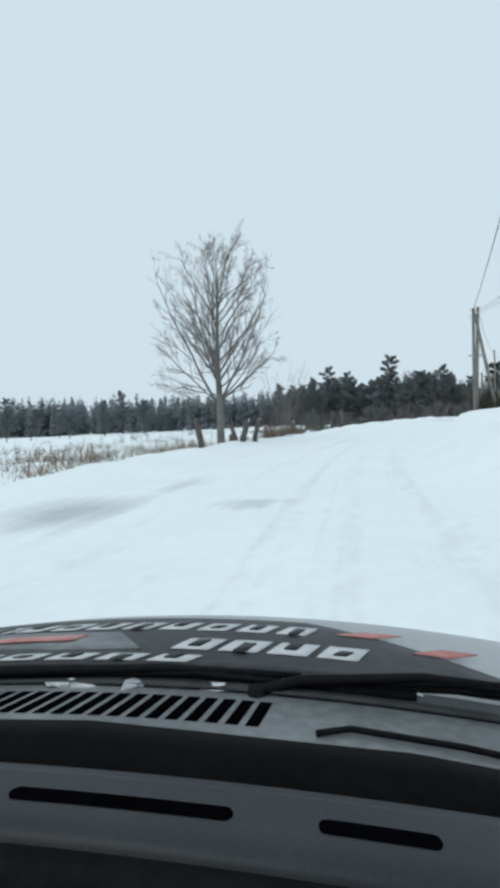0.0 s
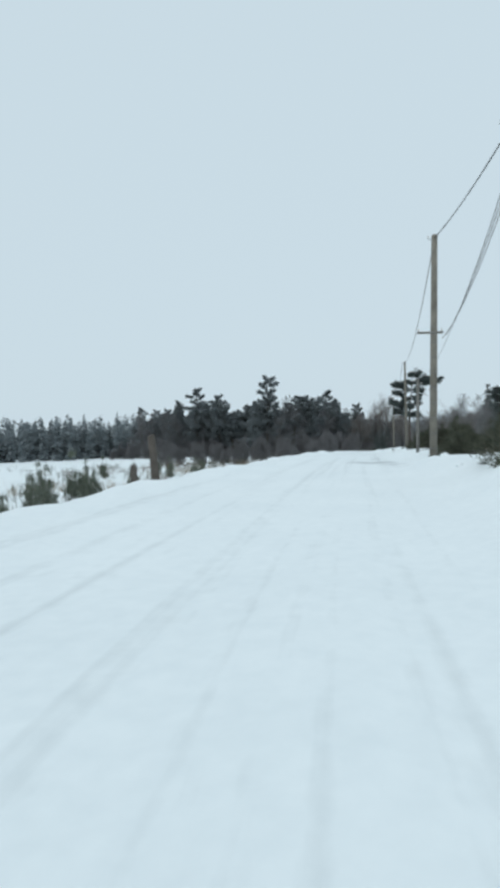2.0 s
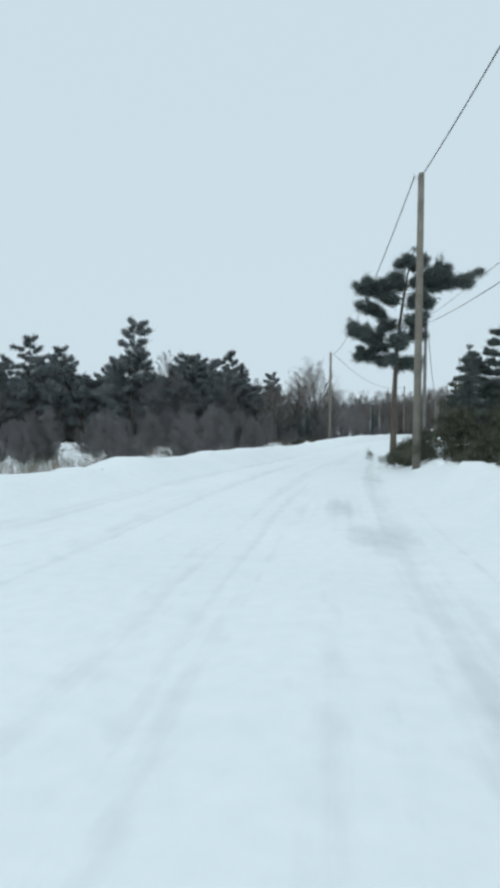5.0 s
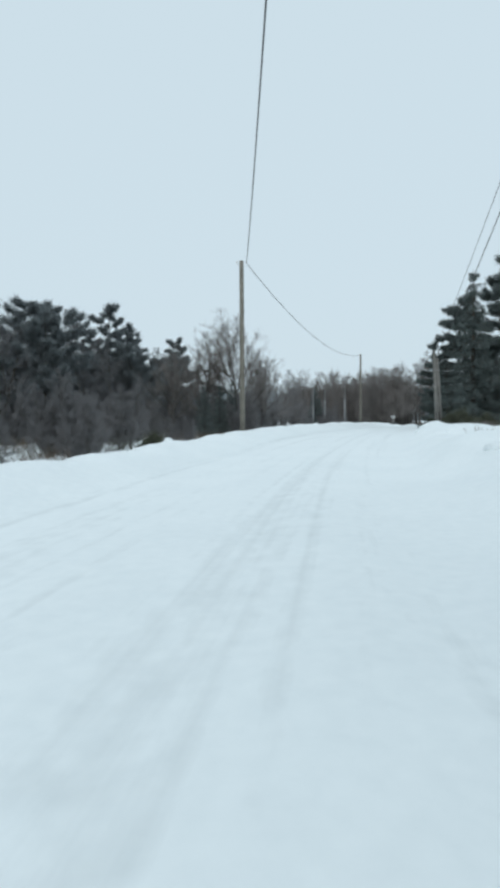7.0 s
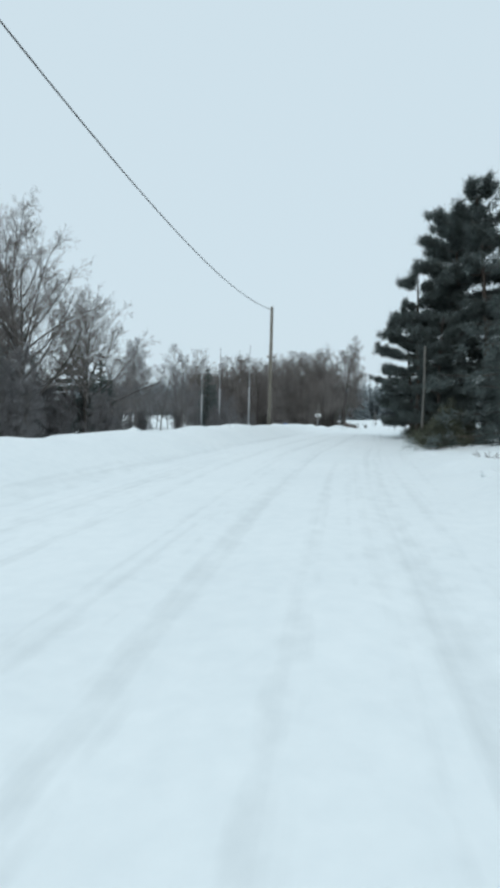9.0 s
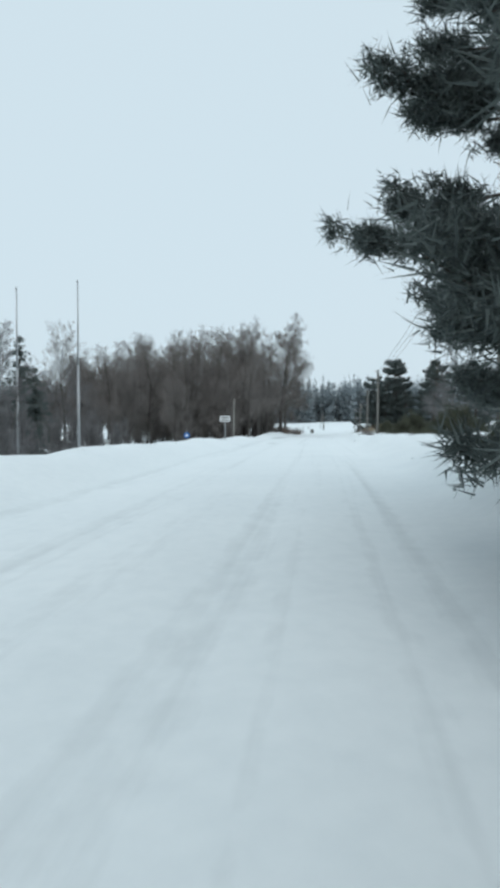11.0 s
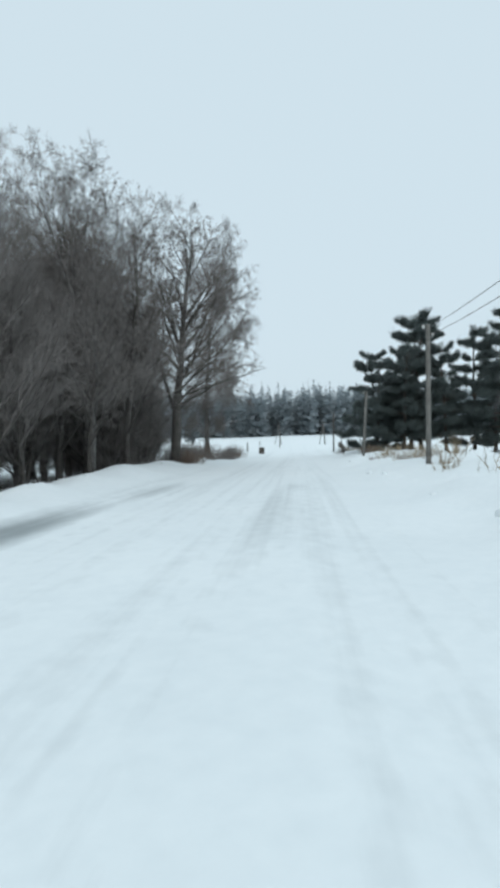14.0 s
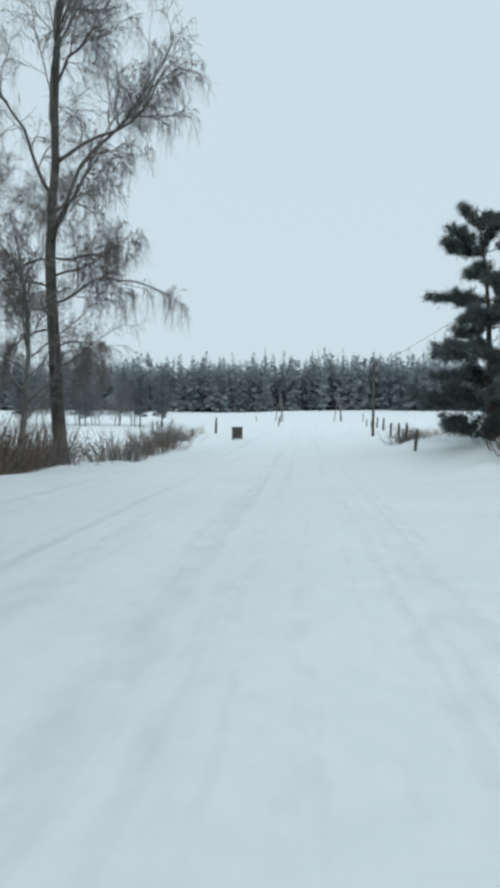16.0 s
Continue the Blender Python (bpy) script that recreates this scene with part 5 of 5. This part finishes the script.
tufts("dry_grass", 201, 1100, (2, 100, -16, -6.8), STRAW, 0.5, "dry straw-coloured grass standing out of the snow")
tufts("dry_grass", 202, 700, (10, 105, -30, -9), RUST, 0.6, "rust-brown dry weeds standing out of the snow")
tufts("dry_grass", 203, 500, (20, 110, -40, -8), JUNIPER, 0.6, "low green-brown heath standing out of the snow")
tufts("dry_grass", 206, 1500, (88, 150, -34, -9), RUST, 0.8, "rust-brown dry weeds standing out of the snow")
tufts("dry_grass", 207, 900, (84, 150, -34, -9), JUNIPER, 0.9, "low green-brown heath standing out of the snow")
tufts("dry_grass", 208, 520, (4, 34, -15, -6.6), RUST, 0.55, "rust-brown dry weeds standing out of the snow")
tufts("dry_grass", 204, 260, (205, 262, 4.2, 9), STRAW, 0.5, "dry straw-coloured grass standing out of the snow")
tufts("dry_grass", 205, 500, (240, 262, -16, -6), STRAW, 0.6, "dry straw-coloured grass standing out of the snow")
clear_away(birch, alder, alder_two, pine, pine_two, wood_pine, wood_pine_two, wood_spruce, wood_bare, thicket)


# ---- the car, parked at the start of the way ----
PAINT = material("silver_paint", (0.30, 0.315, 0.325), (0.38, 0.395, 0.405), 0.35, 3, 80, 0.03, 0.001, metal=0.35)
DECAL_BLACK = material("black_decal", (0.018, 0.02, 0.022), (0.05, 0.052, 0.055), 0.5, 3, 40, 0.05, 0.001, gloss=0.25)
DECAL_WHITE = material("white_decal", (0.46, 0.48, 0.49), (0.6, 0.61, 0.62), 0.5, 5, 40, 0.0)
DECAL_GREY = material("grey_decal", (0.10, 0.11, 0.115), (0.2, 0.21, 0.215), 0.5, 5, 40, 0.0)
DECAL_RED = material("red_decal", (0.40, 0.13, 0.11), (0.55, 0.28, 0.26), 0.5, 5, 40, 0.0)
RUBBER = material("black_rubber", (0.005, 0.005, 0.006), (0.012, 0.012, 0.014), 0.65, 8, 80, 0.1, 0.002, gloss=0.08)
PLASTIC = material("dark_grey_plastic", (0.02, 0.022, 0.025), (0.034, 0.037, 0.041), 0.42, 5, 260, 0.2, 0.0008, gloss=0.3)
COWL = material("grey_cowl_plastic", (0.09, 0.1, 0.105), (0.2, 0.21, 0.215), 0.45, 4, 60, 0.1, 0.001)
SEAL = material("seal_rubber", (0.0025, 0.0025, 0.003), (0.006, 0.006, 0.007), 0.6, 8, 80, 0.1, 0.002, gloss=0.05)
GAP = material("dark_gap", (0.0015, 0.0015, 0.002), (0.003, 0.003, 0.004), 0.9, 8, 80, 0.0, gloss=0.0)
SLUSH = material("slush", (0.5, 0.53, 0.55), (0.72, 0.75, 0.77), 0.6, 9, 60, 0.6, 0.006)
LAMP_GLASS = material("lamp_glass", (0.5, 0.52, 0.54), (0.66, 0.68, 0.7), 0.12, 4, 30, 0.0)


def bonnet_z(x, y):
    u = y - 0.78
    return 0.70 - 0.29 * u * u - 0.06 * (x / 0.7) ** 2


def sheet(bm, f, x0, x1, y0, y1, nx, ny, lift=0.0, thick=0.0, skew=0.0):
    """A curved sheet over the plan x0..x1, y0..y1 that follows the height f."""
    def grid(dz):
        return [[bm.verts.new((x0 + (x1 - x0) * i / nx + skew * (j / ny - 0.5), y0 + (y1 - y0) * j / ny, f(x0 + (x1 - x0) * i / nx, y0 + (y1 - y0) * j / ny) + dz)) for i in range(nx + 1)] for j in range(ny + 1)]
    top = grid(lift)
    layers = [top] + ([grid(lift - thick)] if thick else [])
    for g in layers:
        for j in range(ny):
            for i in range(nx):
                bm.faces.new((g[j][i], g[j][i + 1], g[j + 1][i + 1], g[j + 1][i]))
    if thick:
        low = layers[1]
        rim = [(0, i) for i in range(nx)] + [(j, nx) for j in range(ny)] + [(ny, i) for i in range(nx, 0, -1)] + [(j, 0) for j in range(ny, 0, -1)]
        for a, b in zip(rim, rim[1:] + rim[:1]):
            bm.faces.new((top[a[0]][a[1]], top[b[0]][b[1]], low[b[0]][b[1]], low[a[0]][a[1]]))
    return bm


def build_car():
    eye_side = 0.30
    fwd = radians(13.0)
    x0, y0 = 3.93 - eye_side * math.cos(fwd), -27.06 - eye_side * math.sin(fwd)
    zz = float(np.mean(land([x0 - 0.5, x0 + 0.5, x0 - 0.3], [y0, y0 + 1.0, y0 + 1.5])))
    root = thing("car", (x0, y0, zz), "silver car with black, white and red decals on its bonnet", "car", turn=13.0)
    # bonnet
    bm = sheet(bmesh.new(), bonnet_z, -0.68, 0.68, 0.83, 1.96, 22, 20, 0.0, 0.02)
    bonnet = part("bonnet", bm, PAINT, root, "silver bonnet")
    bm = sheet(bmesh.new(), bonnet_z, -0.62, 0.62, 0.84, 1.19, 20, 14, 0.003, 0.002)
    for v in bm.verts:
        far = (v.co.y - 0.84) / 0.35
        dz = v.co.z - bonnet_z(v.co.x, v.co.y)
        v.co.x = -0.62 + (v.co.x + 0.62) * (1 - 0.34 * far)
        v.co.z = bonnet_z(v.co.x, v.co.y) + dz
    part("black_field", bm, DECAL_BLACK, bonnet, "matt black field")
    rng = np.random.RandomState(5)
    for ya, yb, xs, w in ((1.04, 1.105, [-0.52 + 0.076 * k for k in range(10)], 0.055), (0.915, 0.975, [0.0 + 0.082 * k for k in range(4)], 0.066), (0.855, 0.885, [-0.55 + 0.088 * k for k in range(7)], 0.066)):
        for k, x in enumerate(xs):
            bm = sheet(bmesh.new(), bonnet_z, x, x + w, ya, yb, 3, 3, 0.0055, 0.002, skew=0.02)
            part("letter_bar", bm, DECAL_WHITE, bonnet)
            lo, hi = ((0.2, 0.8), (-0.1, 0.65), (0.35, 1.1), (0.2, 0.55))[k % 4]
            h = yb - ya
            bm = sheet(bmesh.new(), bonnet_z, x + w * 0.34, x + w * 0.66, ya + h * lo, ya + h * hi, 2, 2, 0.008, 0.002, skew=0.012)
            part("letter_gap", bm, DECAL_BLACK, bonnet)
    bm = sheet(bmesh.new(), bonnet_z, -0.6, -0.1, 0.91, 1.01, 6, 4, 0.0055, 0.002, skew=-0.08)
    part("grey_panel", bm, DECAL_GREY, bonnet)
    for xa, xb, ya, yb, sk in ((-0.40, -0.2, 0.95, 0.985, 0.02), (0.29, 0.36, 1.065, 1.09, 0.05), (0.42, 0.48, 0.99, 1.015, 0.05), (0.56, 0.61, 0.915, 0.94, 0.05)):
        bm = sheet(bmesh.new(), bonnet_z, xa, xb, ya, yb, 4, 3, 0.008, 0.002, skew=sk)
        part("red_streak", bm, DECAL_RED, bonnet)
    bm = tube(bmesh.new(), [(0.66, 0.84, bonnet_z(0.66, 0.84)), (0.67, 1.2, bonnet_z(0.67, 1.2)), (0.675, 1.6, bonnet_z(0.675, 1.6)), (0.66, 1.95, bonnet_z(0.66, 1.95))], [0.006] * 4, 6)
    part("shut_line", bm, RUBBER, bonnet)
    # cowl with its grille
    def cowl_z(x, y):
        return 0.715 - 0.10 * (y - 0.60) - 0.06 * (x / 0.7) ** 2
    bm = sheet(bmesh.new(), cowl_z, -0.66, 0.66, 0.60, 0.85, 20, 6, 0.0, 0.02)
    cowl = part("cowl", bm, COWL, root, "grey plastic cowl below the windscreen")
    bm = sheet(bmesh.new(), cowl_z, -0.64, 0.64, 0.775, 0.85, 20, 3, 0.006, 0.004)
    part("black_well", bm, DECAL_BLACK, cowl)
    for k in range(26):
        x = -0.472 + 0.0255 * k
        bm = sheet(bmesh.new(), cowl_z, x, x + 0.0165, 0.675, 0.75, 2, 4, 0.0008, 0.001, skew=0.028 - 0.0008 * k)
        part("slot", bm, GAP, cowl)
    bm = tube(bmesh.new(), [(0.25, 0.665, cowl_z(0.25, 0.66) + 0.004), (0.29, 0.685, cowl_z(0.3, 0.68) + 0.006), (0.42, 0.675, cowl_z(0.42, 0.67) + 0.006), (0.64, 0.65, cowl_z(0.64, 0.65) + 0.006)], [0.004] * 4, 6)
    part("hose", bm, RUBBER, cowl, "thin black washer hose")
    for x, y, w in ((-0.12, 0.775, 0.035), (0.10, 0.785, 0.03), (0.16, 0.80, 0.028), (0.37, 0.825, 0.032), (-0.02, 0.78, 0.012)):
        bm = bmesh.new()
        bmesh.ops.create_icosphere(bm, subdivisions=2, radius=1, matrix=Matrix.Translation((x, y, cowl_z(x, y))) @ Matrix.Diagonal((w, 0.014, 0.006, 1)))
        for v in bm.verts:
            v.co += Vector(rng.normal(size=3) * (0.008, 0.004, 0.002))
        part("slush_ridge", bm, SLUSH, cowl, "ridge of wet slush")
    # wipers
    for pivot, tip in (((-0.30, 0.765), (0.34, 0.81)), ((0.16, 0.775), (0.62, 0.80))):
        wiper = part("wiper", tube(bmesh.new(), [(*pivot, 0.70), (pivot[0] + 0.06, pivot[1] + 0.02, 0.708), ((pivot[0] + tip[0]) / 2, (pivot[1] + tip[1]) / 2 + 0.015, 0.716), (tip[0] - 0.12, tip[1], 0.708)], [0.008, 0.008, 0.0065, 0.005], 8), RUBBER, root, "black wiper")
        a, b = Vector((pivot[0] + 0.05, pivot[1] + 0.03, 0.70)), Vector((tip[0] + 0.04, tip[1] - 0.01, 0.69))
        part("blade", tube(bmesh.new(), [a, a.lerp(b, 0.5) + Vector((0, 0.012, 0.004)), b], [0.007, 0.008, 0.006], 6), RUBBER, wiper)
        part("bow", tube(bmesh.new(), [a.lerp(b, 0.2) + Vector((0, 0, 0.006)), a.lerp(b, 0.5) + Vector((0, 0.005, 0.015)), a.lerp(b, 0.82) + Vector((0, 0, 0.006))], [0.004, 0.006, 0.004], 6), RUBBER, wiper)
        part("pivot", tube(bmesh.new(), [(*pivot, 0.67), (*pivot, 0.706)], [0.015, 0.012], 10), RUBBER, wiper)
    # windscreen seal, dashboard
    bm = bmesh.new()
    tube(bm, [(-0.68, 0.53, 0.665), (-0.35, 0.565, 0.69), (0, 0.575, 0.70), (0.35, 0.565, 0.69), (0.68, 0.53, 0.665)], [0.05] * 5, 10)
    part("windscreen_seal", bm, SEAL, root, "black rubber seal under the windscreen")

    def dash_z(x, y):
        return 0.76 - 0.05 * (x / 0.7) ** 2 - (2.6 * (0.415 - y) ** 1.4 if y < 0.415 else 0)
    bm = sheet(bmesh.new(), dash_z, -0.68, 0.68, 0.398, 0.485, 24, 8, 0.0, 0.03)
    dash = part("dashboard", bm, PLASTIC, root, "dark grey grained dashboard")
    # steep front of the dashboard: its shade is given as black colour
    bm = sheet(bmesh.new(), dash_z, -0.68, 0.68, -0.02, 0.398, 24, 26, 0.0, 0.03)
    part("front_pad", bm, RUBBER, dash, "dashboard front, coloured black for its shade")
    for xa, xb in ((-0.005, 0.195), (0.265, 0.36), (-0.36, -0.08)):
        bm = sheet(bmesh.new(), dash_z, xa, xb, 0.436, 0.452, 60, 3, 0.0008, 0.001)
        for v in bm.verts:
            e = min(1.0, max(0.0, min(v.co.x - xa, xb - v.co.x) / 0.008))
            v.co.y = 0.444 + (v.co.y - 0.444) * (0.25 + 0.75 * math.sqrt(e * (2 - e)))
        part("defroster_slot", bm, GAP, dash, "narrow black defroster slot")
    # shell
    bm = bmesh.new()
    prof = [(-2.0, 0.22), (-2.05, 0.5), (-1.98, 0.82), (-0.1, 0.80), (0.55, 0.67), (0.83, 0.63), (1.37, 0.53), (1.75, 0.38), (1.98, 0.28), (1.96, 0.2)]
    for side in (-1, 1):
        out = [bm.verts.new((side * 0.76, y, z)) for y, z in prof]
        inn = [bm.verts.new((side * 0.69, y, z)) for y, z in prof]
        bm.faces.new(out)
        bm.faces.new(inn)
        for i in range(len(prof)):
            j = (i + 1) % len(prof)
            bm.faces.new((out[i], out[j], inn[j], inn[i]))
    block(bm, (0, 1.95, 0.25), (1.38, 0.10, 0.12), None, 0.03)
    block(bm, (0, -2.0, 0.52), (1.4, 0.12, 0.56), None, 0.03)
    block(bm, (0, -0.6, 0.24), (1.4, 2.7, 0.05))
    part("body", bm, PAINT, root, "silver body shell", smooth=False)
    bm = sheet(bmesh.new(), lambda x, y: 1.39 - 0.06 * (x / 0.6) ** 2 - 0.05 * ((y + 0.8) / 0.8) ** 2, -0.58, 0.58, -1.6, -0.12, 14, 14, 0.0, 0.03)
    part("roof", bm, PAINT, root, "silver roof", smooth=True)
    for side in (-1, 1):
        for a, b in (((0.71, 0.50, 0.70), (0.57, -0.12, 1.29)), ((0.73, -0.75, 0.78), (0.58, -0.80, 1.32)), ((0.73, -1.95, 0.80), (0.57, -1.6, 1.30))):
            bm = tube(bmesh.new(), [(side * a[0], a[1], a[2]), (side * b[0], b[1], b[2])], [0.035, 0.03], 8)
            part("pillar", bm, PAINT, root)
        bm = bmesh.new()
        block(bm, (side * 0.52, 2.0, 0.27), (0.24, 0.03, 0.08), None, 0.012)
        part("headlight", bm, LAMP_GLASS, root, "clear headlight")
        for y in (1.32, -1.25):
            bm = tube(bmesh.new(), [(side * 0.80 - side * 0.19, y, 0.26), (side * 0.80 - side * 0.17, y, 0.26), (side * 0.80 - side * 0.02, y, 0.26), (side * 0.80, y, 0.26)], [0.24, 0.275, 0.275, 0.24], 24)
            wheel = part("wheel", bm, RUBBER, root, "black tyre")
            bm = tube(bmesh.new(), [(side * 0.80, y, 0.26), (side * 0.815, y, 0.26)], [0.17, 0.15], 18)
            part("rim", bm, STEEL, wheel, "steel rim", smooth=False)
    return root


build_car()
